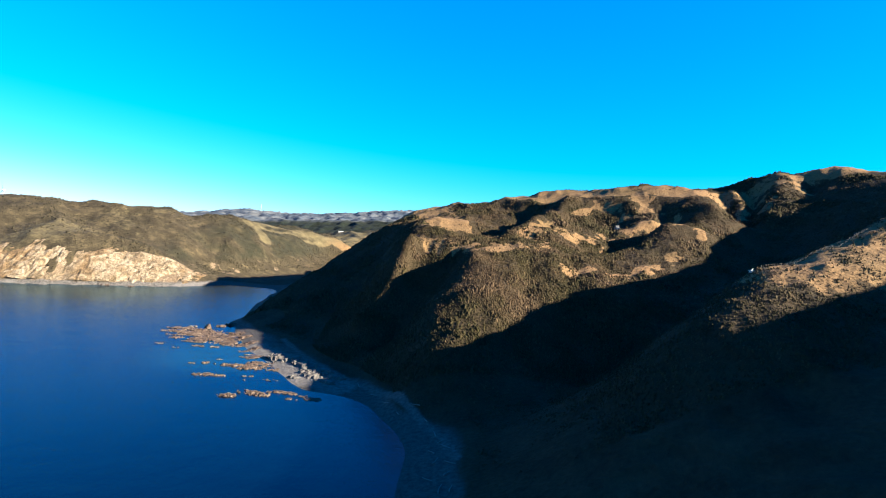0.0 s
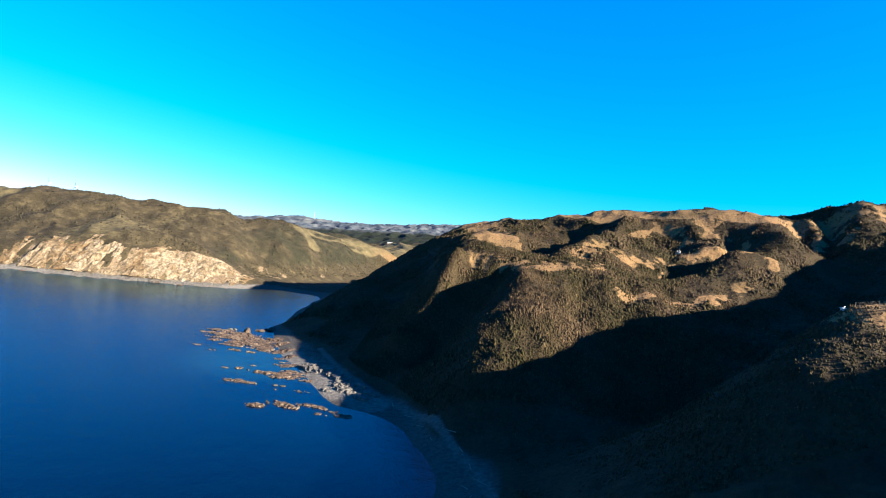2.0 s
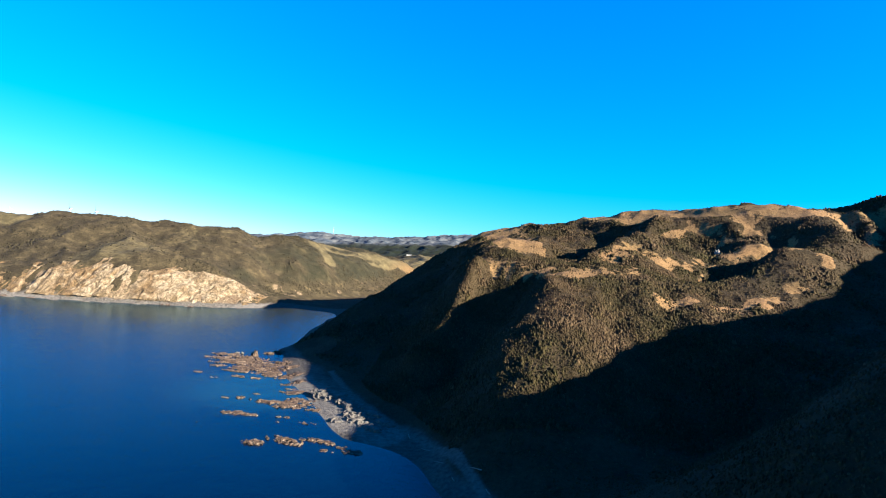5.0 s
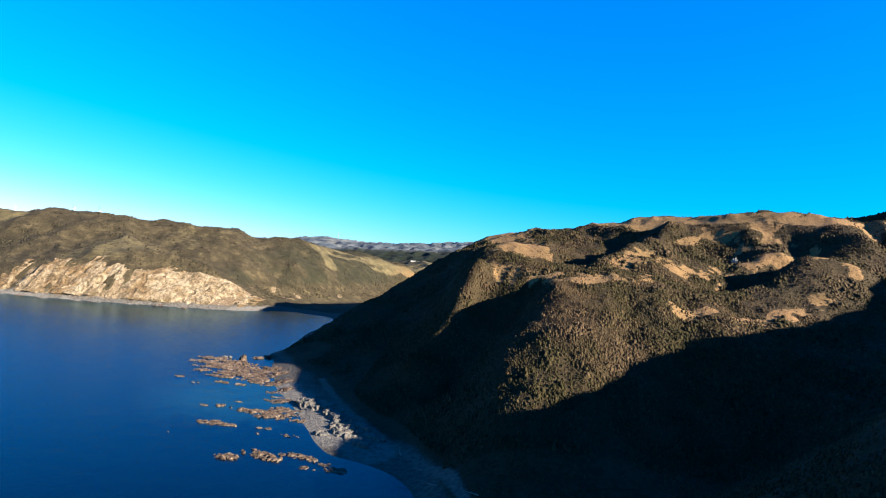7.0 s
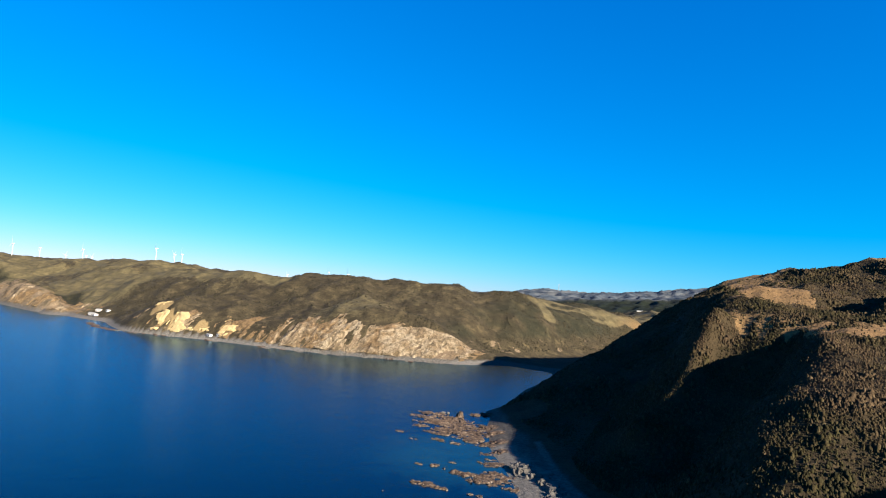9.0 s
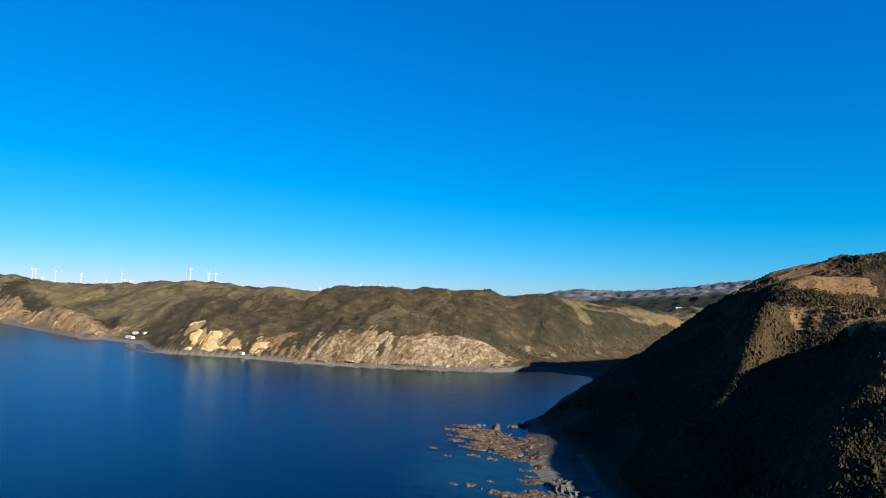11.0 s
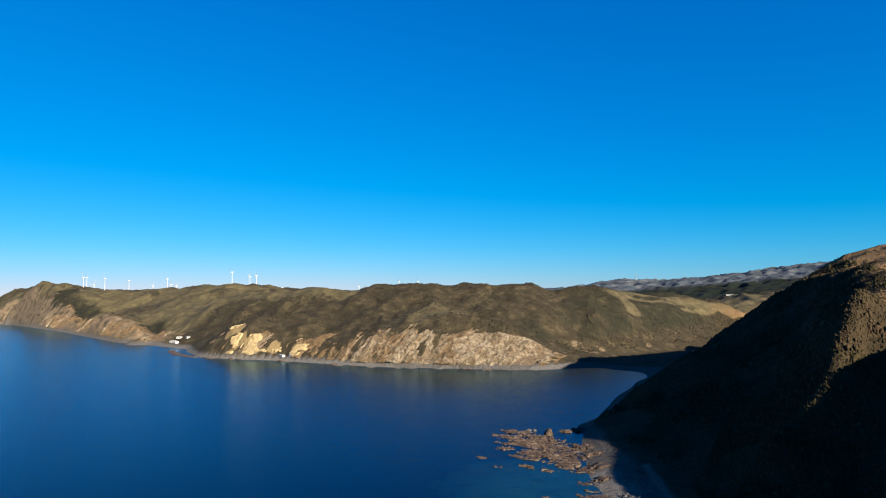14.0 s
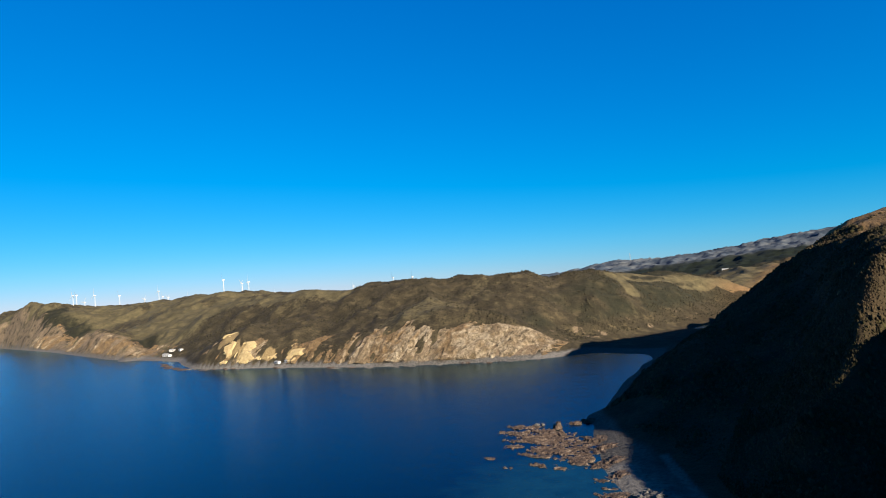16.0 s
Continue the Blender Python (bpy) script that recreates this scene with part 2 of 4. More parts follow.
# ribs and gullies too narrow for the smooth land: line in plan, half width, rise (or fall)
FOLDS = [([(16, 479), (12, 433), (6, 383), (4, 359), (-6, 340)], 8, -1.0), ([(-30, 500), (-37, 482), (-43, 468), (-51, 450), (-60, 436)], 9, 12.0),
         ([(8, 478), (-4, 458), (-17, 444), (-29, 425), (-36, 405)], 11, -10.0), (CRESCENT, 13, -8.0), (CREST, 9, 5.0), (FOLD, 10, -9.0),
         ([(183, 587), (216, 598), (246, 603)], 8, 4.0), ([(202, 552), (230, 548), (243, 540)], 9, 5.0), ([(278, 615), (272, 583), (268, 560)], 18, 5.0),
         ([(325, 680), (316, 636), (297, 590)], 11, -9.0), ([(370, 691), (346, 649), (321, 603)], 11, -9.0), ([(345, 690), (341, 650), (318, 612)], 9, 5.0),
         ([(370, 665), (353, 628)], 9, 5.0), ([(-60, 640), (-66, 590), (-70, 540)], 12, -7.0),
         ([(70, 470), (66, 420), (58, 390)], 8, -3.5), ([(110, 475), (100, 430), (92, 400)], 9, -3.0), ([(-2130, 900), (-1990, 880), (-1890, 865)], 26, -10.0), ([(-1205, 735), (-1260, 760), (-1330, 785)], 18, -6.0),
         ([(-620, 960), (-560, 900), (-500, 860)], 26, -7.0), ([(-470, 1060), (-420, 1000), (-375, 930)], 26, -9.0), ([(-800, 880), (-760, 820), (-720, 770)], 24, -6.0)]


def folds(x, y):
    out = np.zeros(x.shape)
    for line, wide, rise in FOLDS:
        xs, ys = [p[0] for p in line], [p[1] for p in line]
        m = (x > min(xs) - 3 * wide) & (x < max(xs) + 3 * wide) & (y > min(ys) - 3 * wide) & (y < max(ys) + 3 * wide)
        if m.any():
            wx, wy = x[m] + 0.5 * wide * fbm(x[m], y[m], 24.0, 3, 51), y[m] + 0.5 * wide * fbm(x[m], y[m], 24.0, 3, 53)
            out[m] += rise * np.exp(-(line_away(wx, wy, line) / wide) ** 2)
    return out


def height(x, y):
    z = smooth_height(x, y)
    far = np.hypot(x, y - 100)
    z = z + folds(x, y) * step(4, 20, z) + step(900, 760, far) * step(8, 40, z) * 2.6 * (fbm(x, y, 34.0, 4, 63, True) - 0.25)
    rough = step(3, 40, z)
    z = z + rough * (5.0 + 0.004 * far) * (fbm(x, y, 85.0, 4, 3, True) - 0.25) + rough * 1.4 * fbm(x, y, 21.0, 3, 8)
    cliff = step(55, 12, line_away(x, y, SHORE_FAR)) * step(4, 14, z) * step(70, 40, z) * (x < -370)
    z = z + cliff * 4.5 * fbm(x, 0.5 * y, 22.0, 4, 12, True)
    across = step(-280, -420, x) * step(700, 780, y) * step(12, 40, z) * (0.25 + 0.75 * step(20, 120, line_away(x, y, HILLTOP)))
    z = z + across * step(1700, 1400, far) * 5.0 * (fbm(x + 0.4 * y, 0.45 * y, 105.0, 4, 77, True) - 0.2)
    gnaw = step(-1120, -1180, x) * step(3, 20, z) * step(130, 40, line_away(x, y, SHORE_FAR))
    z = z + gnaw * 9.0 * (fbm(x + 0.5 * y, 0.35 * y, 60.0, 4, 79, True) - 0.3)
    z = z + step(1000, 1500, far) * step(10, 60, z) * 13 * (fbm(x, y, 190.0, 4, 14, True) - 0.25) * step(3000, 2200, far)
    z = z + step(1700, 3200, far) * step(20, 120, z) * (13 + 12 * step(3000, 3700, y)) * (fbm(x, 0.7 * y, 640.0, 5, 5, True) - 0.3)
    z = z + step(-1150, -1300, x) * step(8, 40, z) * 5.0 * (fbm(x + 0.6 * y, y, 70.0, 5, 87, True) - 0.2) * step(3200, 2600, far)
    z = z + 0.3 * fbm(x, y, 9.0, 3, 21) * step(1, 5, z)
    return z


# ---- materials ----
def material(name, rough=0.85, metal=0.0, spec=0.3):
    m = bpy.data.materials.new(name)
    m.use_nodes = True
    b = m.node_tree.nodes["Principled BSDF"]
    b.inputs["Roughness"].default_value, b.inputs["Metallic"].default_value = rough, metal
    b.inputs["Specular IOR Level"].default_value = spec
    return m, m.node_tree.nodes, m.node_tree.links, b


def noise_node(n, l, scale, detail=5.0, where=None, rough=0.6):
    t = n.new("ShaderNodeTexNoise")
    t.inputs["Scale"].default_value, t.inputs["Detail"].default_value, t.inputs["Roughness"].default_value = scale, detail, rough
    if where is not None:
        l.new(where, t.inputs["Vector"])
    return t


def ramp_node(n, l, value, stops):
    r = n.new("ShaderNodeValToRGB")
    while len(r.color_ramp.elements) < len(stops):
        r.color_ramp.elements.new(0.5)
    for e, (at, c) in zip(r.color_ramp.elements, stops):
        e.position, e.color = at, (*c, 1)
    l.new(value, r.inputs["Fac"])
    return r


def mixed(n, l, fac, a, b):
    m = n.new("ShaderNodeMix")
    m.data_type = "RGBA"
    l.new(fac, m.inputs["Factor"]), l.new(a, m.inputs["A"]), l.new(b, m.inputs["B"])
    return m.outputs["Result"]


def plain(name, stops, scale, rough=0.85, metal=0.0, bump=0.3, spec=0.3, dist=0.2):
    m, n, l, b = material(name, rough, metal, spec)
    co = n.new("ShaderNodeTexCoord").outputs["Object"]
    big, small = noise_node(n, l, scale, 6.0, co), noise_node(n, l, scale * 7, 4.0, co)
    add = n.new("ShaderNodeMath")
    add.operation = "MULTIPLY_ADD"
    l.new(small.outputs["Fac"], add.inputs[0]), l.new(big.outputs["Fac"], add.inputs[2])
    add.inputs[1].default_value = 0.5
    sub = n.new("ShaderNodeMath")
    sub.operation = "SUBTRACT"
    l.new(add.outputs[0], sub.inputs[0])
    sub.inputs[1].default_value = 0.25
    l.new(ramp_node(n, l, sub.outputs[0], stops).outputs["Color"], b.inputs["Base Color"])
    bp = n.new("ShaderNodeBump")
    bp.inputs["Strength"].default_value, bp.inputs["Distance"].default_value = bump, dist
    l.new(small.outputs["Fac"], bp.inputs["Height"]), l.new(bp.outputs["Normal"], b.inputs["Normal"])
    return m


def ground_material():
    m, n, l, b = material("hill_ground", 0.95, 0.0, 0.1)
    co = n.new("ShaderNodeTexCoord").outputs["Object"]

    def zone(name):
        a = n.new("ShaderNodeAttribute")
        a.attribute_name = name
        return a.outputs["Fac"]

    big, mid, fine = noise_node(n, l, 0.012, 6.0, co), noise_node(n, l, 0.07, 6.0, co), noise_node(n, l, 0.45, 5.0, co)
    grass = mixed(n, l, mid.outputs["Fac"], ramp_node(n, l, fine.outputs["Fac"], [(0.3, (0.050, 0.031, 0.015)), (0.7, (0.165, 0.100, 0.049))]).outputs["Color"],
                  ramp_node(n, l, big.outputs["Fac"], [(0.3, (0.142, 0.083, 0.040)), (0.55, (0.110, 0.071, 0.030)), (0.75, (0.045, 0.040, 0.0125))]).outputs["Color"])
    scrub = mixed(n, l, big.outputs["Fac"], ramp_node(n, l, fine.outputs["Fac"], [(0.3, (0.006, 0.0048, 0.0026)), (0.7, (0.038, 0.027, 0.0145))]).outputs["Color"],
                  ramp_node(n, l, mid.outputs["Fac"], [(0.3, (0.009, 0.0075, 0.0036)), (0.7, (0.042, 0.030, 0.0155))]).outputs["Color"])
    rock = mixed(n, l, mid.outputs["Fac"], ramp_node(n, l, fine.outputs["Fac"], [(0.3, (0.06295, 0.04397, 0.02685)), (0.7, (0.1889, 0.1435, 0.09395))]).outputs["Color"],
                 ramp_node(n, l, fine.outputs["Fac"], [(0.3, (0.08812, 0.06105, 0.03759)), (0.7, (0.1637, 0.1222, 0.08056))]).outputs["Color"])
    sand = ramp_node(n, l, fine.outputs["Fac"], [(0.3, (0.028, 0.026, 0.0235)), (0.7, (0.072, 0.066, 0.059))]).outputs["Color"]
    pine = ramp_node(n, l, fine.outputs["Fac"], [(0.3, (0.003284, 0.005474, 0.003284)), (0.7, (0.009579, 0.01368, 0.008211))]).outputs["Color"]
    ochre = ramp_node(n, l, fine.outputs["Fac"], [(0.3, (0.115, 0.07664, 0.03284)), (0.7, (0.1806, 0.1368, 0.07116))]).outputs["Color"]
    # mountain rock, with the blue of distance haze put into its colour
    hazy_stone = ramp_node(n, l, noise_node(n, l, 0.009, 7.0, co, 0.65).outputs["Fac"], [(0.36, (0.020, 0.030, 0.042)), (0.5, (0.044, 0.054, 0.066)), (0.66, (0.088, 0.092, 0.092))]).outputs["Color"]
    torn = noise_node(n, l, 0.055, 9.0, co, 0.72)
    moor = mixed(n, l, mid.outputs["Fac"], ramp_node(n, l, fine.outputs["Fac"], [(0.32, (0.009775, 0.00805, 0.005175)), (0.68, (0.04945, 0.0391, 0.02242))]).outputs["Color"],
                 ramp_node(n, l, torn.outputs["Fac"], [(0.40, (0.009775, 0.00828, 0.005175)), (0.52, (0.02875, 0.02357, 0.01322)), (0.68, (0.09775, 0.0759, 0.0391))]).outputs["Color"])
    khaki = mixed(n, l, mid.outputs["Fac"], ramp_node(n, l, fine.outputs["Fac"], [(0.3, (0.036, 0.031, 0.017)), (0.7, (0.088, 0.071, 0.037))]).outputs["Color"],
                  ramp_node(n, l, torn.outputs["Fac"], [(0.40, (0.022, 0.020, 0.011)), (0.52, (0.062, 0.052, 0.027)), (0.66, (0.115, 0.090, 0.044))]).outputs["Color"])

    def ragged(name, noise, spread, low=0.32, high=0.68):
        """A zone whose edge is torn by noise."""
        a, r = n.new("ShaderNodeMath"), n.new("ShaderNodeMapRange")
        a.operation = "MULTIPLY_ADD"
        l.new(noise.outputs["Fac"], a.inputs[0]), l.new(zone(name), a.inputs[2])
        a.inputs[1].default_value = spread
        r.interpolation_type = "SMOOTHSTEP"
        r.inputs["From Min"].default_value, r.inputs["From Max"].default_value = 0.5 * spread + low, 0.5 * spread + high
        l.new(a.outputs[0], r.inputs["Value"])
        return r.outputs["Result"]

    cover = ragged("scrub", noise_node(n, l, 0.16, 9.0, co, 0.78), 2.4, 0.16, 0.44)
    colour = mixed(n, l, cover, mixed(n, l, zone("moor"), grass, khaki), mixed(n, l, zone("moor"), scrub, moor))
    colour = mixed(n, l, zone("mountain"), colour, hazy_stone)
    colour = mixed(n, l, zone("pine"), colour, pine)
    colour = mixed(n, l, ragged("rock", torn, 1.2), colour, rock)
    colour = mixed(n, l, ragged("ochre", torn, 1.2), colour, ochre)
    colour = mixed(n, l, zone("sand"), colour, sand)
    bar = ramp_node(n, l, fine.outputs["Fac"], [(0.3, (0.052, 0.049, 0.045)), (0.7, (0.125, 0.116, 0.105))]).outputs["Color"]
    colour = mixed(n, l, zone("shingle"), colour, bar)
    l.new(colour, b.inputs["Base Color"])
    bp = n.new("ShaderNodeBump")
    bp.inputs["Strength"].default_value, bp.inputs["Distance"].default_value = 0.8, 1.5
    l.new(fine.outputs["Fac"], bp.inputs["Height"])
    crag = n.new("ShaderNodeBump")
    crag.inputs["Distance"].default_value = 9.0
    l.new(zone("rock"), crag.inputs["Strength"])
    l.new(noise_node(n, l, 0.12, 8.0, co, 0.7).outputs["Fac"], crag.inputs["Height"]), l.new(bp.outputs["Normal"], crag.inputs["Normal"])
    l.new(crag.outputs["Normal"], b.inputs["Normal"])
    return m


def water_material():
    m, n, l, b = material("sea_water")
    n.remove(b)
    co = n.new("ShaderNodeTexCoord").outputs["Object"]
    big, mid, fine = noise_node(n, l, 0.006, 4.0, co), noise_node(n, l, 0.08, 5.0, co), noise_node(n, l, 0.6, 4.0, co)
    add = n.new("ShaderNodeMath")
    add.operation = "MULTIPLY_ADD"
    l.new(mid.outputs["Fac"], add.inputs[0]), l.new(fine.outputs["Fac"], add.inputs[2])
    add.inputs[1].default_value = 2.0
    bp = n.new("ShaderNodeBump")
    bp.inputs["Strength"].default_value, bp.inputs["Distance"].default_value = 0.27, 0.8
    l.new(add.outputs[0], bp.inputs["Height"])
    body, gloss, fresnel, mix = n.new("ShaderNodeBsdfDiffuse"), n.new("ShaderNodeBsdfGlossy"), n.new("ShaderNodeFresnel"), n.new("ShaderNodeMixShader")
    reef, near = n.new("ShaderNodeVectorMath"), n.new("ShaderNodeMath")
    reef.operation, near.operation = "DISTANCE", "MULTIPLY_ADD"
    reef.inputs[1].default_value = (-150, 412, 0)
    l.new(co, reef.inputs[0]), l.new(mid.outputs["Fac"], near.inputs[0]), l.new(reef.outputs["Value"], near.inputs[2])
    near.inputs[1].default_value = 90.0
    shallow = n.new("ShaderNodeMapRange")
    shallow.inputs["From Min"].default_value, shallow.inputs["From Max"].default_value = 110.0, 75.0
    l.new(near.outputs[0], shallow.inputs["Value"])
    shoal = shallow.outputs["Result"]
    deep = ramp_node(n, l, big.outputs["Fac"], [(0.3, (0.00006, 0.0013, 0.0040)), (0.7, (0.0001, 0.0019, 0.0056))]).outputs["Color"]
    l.new(mixed(n, l, shoal, deep, ramp_node(n, l, mid.outputs["Fac"], [(0.3, (0.00119, 0.01071, 0.01785)), (0.7, (0.00357, 0.0238, 0.03272))]).outputs["Color"]), body.inputs["Color"])
    gloss.inputs["Color"].default_value, gloss.inputs["Roughness"].default_value = (0.55, 0.81, 1.0, 1), 0.11
    fresnel.inputs["IOR"].default_value = 1.333
    l.new(bp.outputs["Normal"], gloss.inputs["Normal"])
    l.new(fresnel.outputs[0], mix.inputs[0]), l.new(body.outputs[0], mix.inputs[1]), l.new(gloss.outputs[0], mix.inputs[2])
    l.new(mix.outputs[0], n["Material Output"].inputs["Surface"])
    return m


def bush_material(name, own_stops, big_stops):
    m, n, l, b = material(name, 0.9, 0.0, 0.1)
    co = n.new("ShaderNodeTexCoord").outputs["Object"]
    geo = n.new("ShaderNodeNewGeometry")
    own = ramp_node(n, l, geo.outputs["Random Per Island"], own_stops)
    big = ramp_node(n, l, noise_node(n, l, 0.022, 5.0, co).outputs["Fac"], big_stops)
    fac = n.new("ShaderNodeValue")
    fac.outputs[0].default_value = 0.45
    l.new(mixed(n, l, fac.outputs[0], own.outputs["Color"], big.outputs["Color"]), b.inputs["Base Color"])
    bp = n.new("ShaderNodeBump")
    bp.inputs["Strength"].default_value, bp.inputs["Distance"].default_value = 0.9, 0.5
    l.new(noise_node(n, l, 1.6, 4.0, co).outputs["Fac"], bp.inputs["Height"]), l.new(bp.outputs["Normal"], b.inputs["Normal"])
    return m


def cliff_material():
    m, n, l, b = material("cliff_rock", 0.9, 0.0, 0.2)
    co = n.new("ShaderNodeTexCoord").outputs["Object"]
    at = n.new("ShaderNodeAttribute")
    at.attribute_name = "ochre"
    stretch = n.new("ShaderNodeMapping")
    stretch.inputs["Scale"].default_value = (1.0, 0.7, 0.65)
    l.new(co, stretch.inputs["Vector"])
    mid, fine = noise_node(n, l, 0.045, 7.0, co, 0.7), noise_node(n, l, 0.24, 10.0, stretch.outputs["Vector"], 0.78)
    fine.inputs["Distortion"].default_value = 0.6
    bare = n.new("ShaderNodeAttribute")
    bare.attribute_name = "bare"
    bold = ramp_node(n, l, mid.outputs["Fac"], [(0.44, (0, 0, 0)), (0.56, (1, 1, 1))]).outputs["Color"]
    pale = mixed(n, l, bold, ramp_node(n, l, fine.outputs["Fac"], [(0.385, (0.05013, 0.03602, 0.02045)), (0.47, (0.1504, 0.1189, 0.07845)), (0.6, (0.2722, 0.2233, 0.1567))]).outputs["Color"],
                 ramp_node(n, l, fine.outputs["Fac"], [(0.385, (0.03581, 0.02883, 0.01501)), (0.5, (0.1146, 0.08283, 0.04908)), (0.62, (0.1934, 0.1478, 0.09544))]).outputs["Color"])
    earth = ramp_node(n, l, fine.outputs["Fac"], [(0.35, (0.03113, 0.02217, 0.01049)), (0.5, (0.09455, 0.0617, 0.02971)), (0.65, (0.1668, 0.1079, 0.05593))]).outputs["Color"]
    face = mixed(n, l, bare.outputs["Fac"], earth, pale)
    soft, clayey = n.new("ShaderNodeMath"), n.new("ShaderNodeMapRange")
    soft.operation = "MULTIPLY_ADD"
    l.new(noise_node(n, l, 0.1, 8.0, co, 0.7).outputs["Fac"], soft.inputs[0]), l.new(at.outputs["Fac"], soft.inputs[2])
    soft.inputs[1].default_value = 1.6
    clayey.inputs["From Min"].default_value, clayey.inputs["From Max"].default_value = 1.28, 1.42
    l.new(soft.outputs[0], clayey.inputs["Value"])
    clay = ramp_node(n, l, fine.outputs["Fac"], [(0.3, (0.22, 0.155, 0.070)), (0.7, (0.40, 0.315, 0.165))]).outputs["Color"]
    l.new(mixed(n, l, clayey.outputs["Result"], face, clay), b.inputs["Base Color"])
    bp = n.new("ShaderNodeBump")
    bp.inputs["Strength"].default_value, bp.inputs["Distance"].default_value = 1.0, 6.0
    l.new(fine.outputs["Fac"], bp.inputs["Height"]), l.new(bp.outputs["Normal"], b.inputs["Normal"])
    return m


GROUND, WATER = ground_material(), water_material()
REEF = plain("reef_rock", [(0.32, (0.006, 0.004, 0.003)), (0.47, (0.030, 0.018, 0.0115)), (0.62, (0.064, 0.043, 0.029)), (0.76, (0.15, 0.127, 0.10))], 0.33, 0.8, bump=0.9, dist=0.5)
PALE_REEF = plain("pale_reef_rock", [(0.25, (0.03843, 0.03338, 0.02802)), (0.75, (0.07682, 0.07133, 0.06383))], 0.15, 0.85, bump=0.8, dist=0.5)
BUSH = bush_material("bush_leaves", [(0.0, (0.00546, 0.0042, 0.0021)), (0.4, (0.01764, 0.01344, 0.006048)), (0.65, (0.03444, 0.02352, 0.01176)), (0.85, (0.02856, 0.02436, 0.00798)), (1.0, (0.06552, 0.04452, 0.02436))],
                     [(0.40, (0.01344, 0.01386, 0.003864)), (0.5, (0.02772, 0.02142, 0.00882)), (0.60, (0.05712, 0.03696, 0.021))])
MOOR_BUSH = bush_material("moor_bush_leaves", [(0.0, (0.00805, 0.0069, 0.0046)), (0.6, (0.0207, 0.01782, 0.01092)), (1.0, (0.0414, 0.0345, 0.01955))],
                          [(0.35, (0.0138, 0.01265, 0.007475)), (0.65, (0.0299, 0.02587, 0.01495))])
CLIFF = cliff_material()
WHITE = plain("white_paint", [(0.2, (0.25, 0.255, 0.26)), (0.8, (0.33, 0.335, 0.34))], 0.05, 0.45, bump=0.02)
STEEL = plain("galvanised_steel", [(0.2, (0.42, 0.43, 0.45)), (0.8, (0.55, 0.56, 0.58))], 0.5, 0.45, 0.7, bump=0.05)
WALL = plain("weatherboard_wall", [(0.2, (0.21, 0.203, 0.19)), (0.8, (0.30, 0.29, 0.275))], 0.8, 0.7, bump=0.1)
ROOF = plain("iron_roof", [(0.2, (0.14, 0.14, 0.14)), (0.8, (0.26, 0.26, 0.25))], 0.8, 0.6, 0.1, bump=0.1)
CHALK = plain("bleached_rock", [(0.25, (0.11, 0.10, 0.085)), (0.75, (0.25, 0.235, 0.21))], 0.3, 0.85, bump=0.8, dist=0.5)
POST = plain("weathered_post", [(0.2, (0.06, 0.05, 0.04)), (0.8, (0.12, 0.105, 0.085))], 0.8, 0.9, bump=0.3, dist=0.05)
GLASS = plain("window_glass", [(0.2, (0.02, 0.025, 0.03)), (0.8, (0.04, 0.05, 0.06))], 0.8, 0.08, spec=0.5, bump=0.0)
DRIFT = plain("driftwood_log", [(0.2, (0.08758, 0.07937, 0.06842)), (0.8, (0.1423, 0.1314, 0.1177))], 0.8, 0.9, bump=0.4, dist=0.05)


# ---- mesh helpers ----
def mesh_of(name, verts, faces, mat, smooth=False):
    me = bpy.data.meshes.new(name)
    verts, faces = np.asarray(verts, np.float32), np.asarray(faces, np.int32)
    k = faces.shape[1]
    me.vertices.add(len(verts)), me.loops.add(faces.size), me.polygons.add(len(faces))
    me.vertices.foreach_set("co", verts.ravel())
    me.loops.foreach_set("vertex_index", faces.ravel())
    me.polygons.foreach_set("loop_start", np.arange(0, faces.size, k, dtype=np.int32))
    me.polygons.foreach_set("loop_total", np.full(len(faces), k, np.int32))
    me.polygons.foreach_set("use_smooth", np.full(len(faces), smooth))
    me.materials.append(mat)
    me.update(calc_edges=True)
    return me


def part(name, bm, mat, parent, label=""):
    me = bpy.data.meshes.new(name)
    bm.to_mesh(me)
    bm.free()
    me.materials.append(mat)
    ob = new(name, me)
    ob.parent = parent
    return tagged(ob, label)


# ---- ground: one sheet, finest where the flight looks ----
CENTRE = (0.0, 60.0)
turns = np.radians(np.r_[np.linspace(-88, 46, 820), np.linspace(48, 270, 110)])   # clockwise from +y
rings = np.r_[np.linspace(1, 100, 40), np.geomspace(103, 4850, 520)]
TURN, RING = np.meshgrid(turns, rings)
GX, GY = CENTRE[0] + RING * np.sin(TURN), CENTRE[1] + RING * np.cos(TURN)
GZ = height(GX, GY)


TRACK = [(-124, 456), (-90, 398), (-61, 364), (-40, 342), (-20, 316), (-7, 290), (5, 266), (12, 240)]


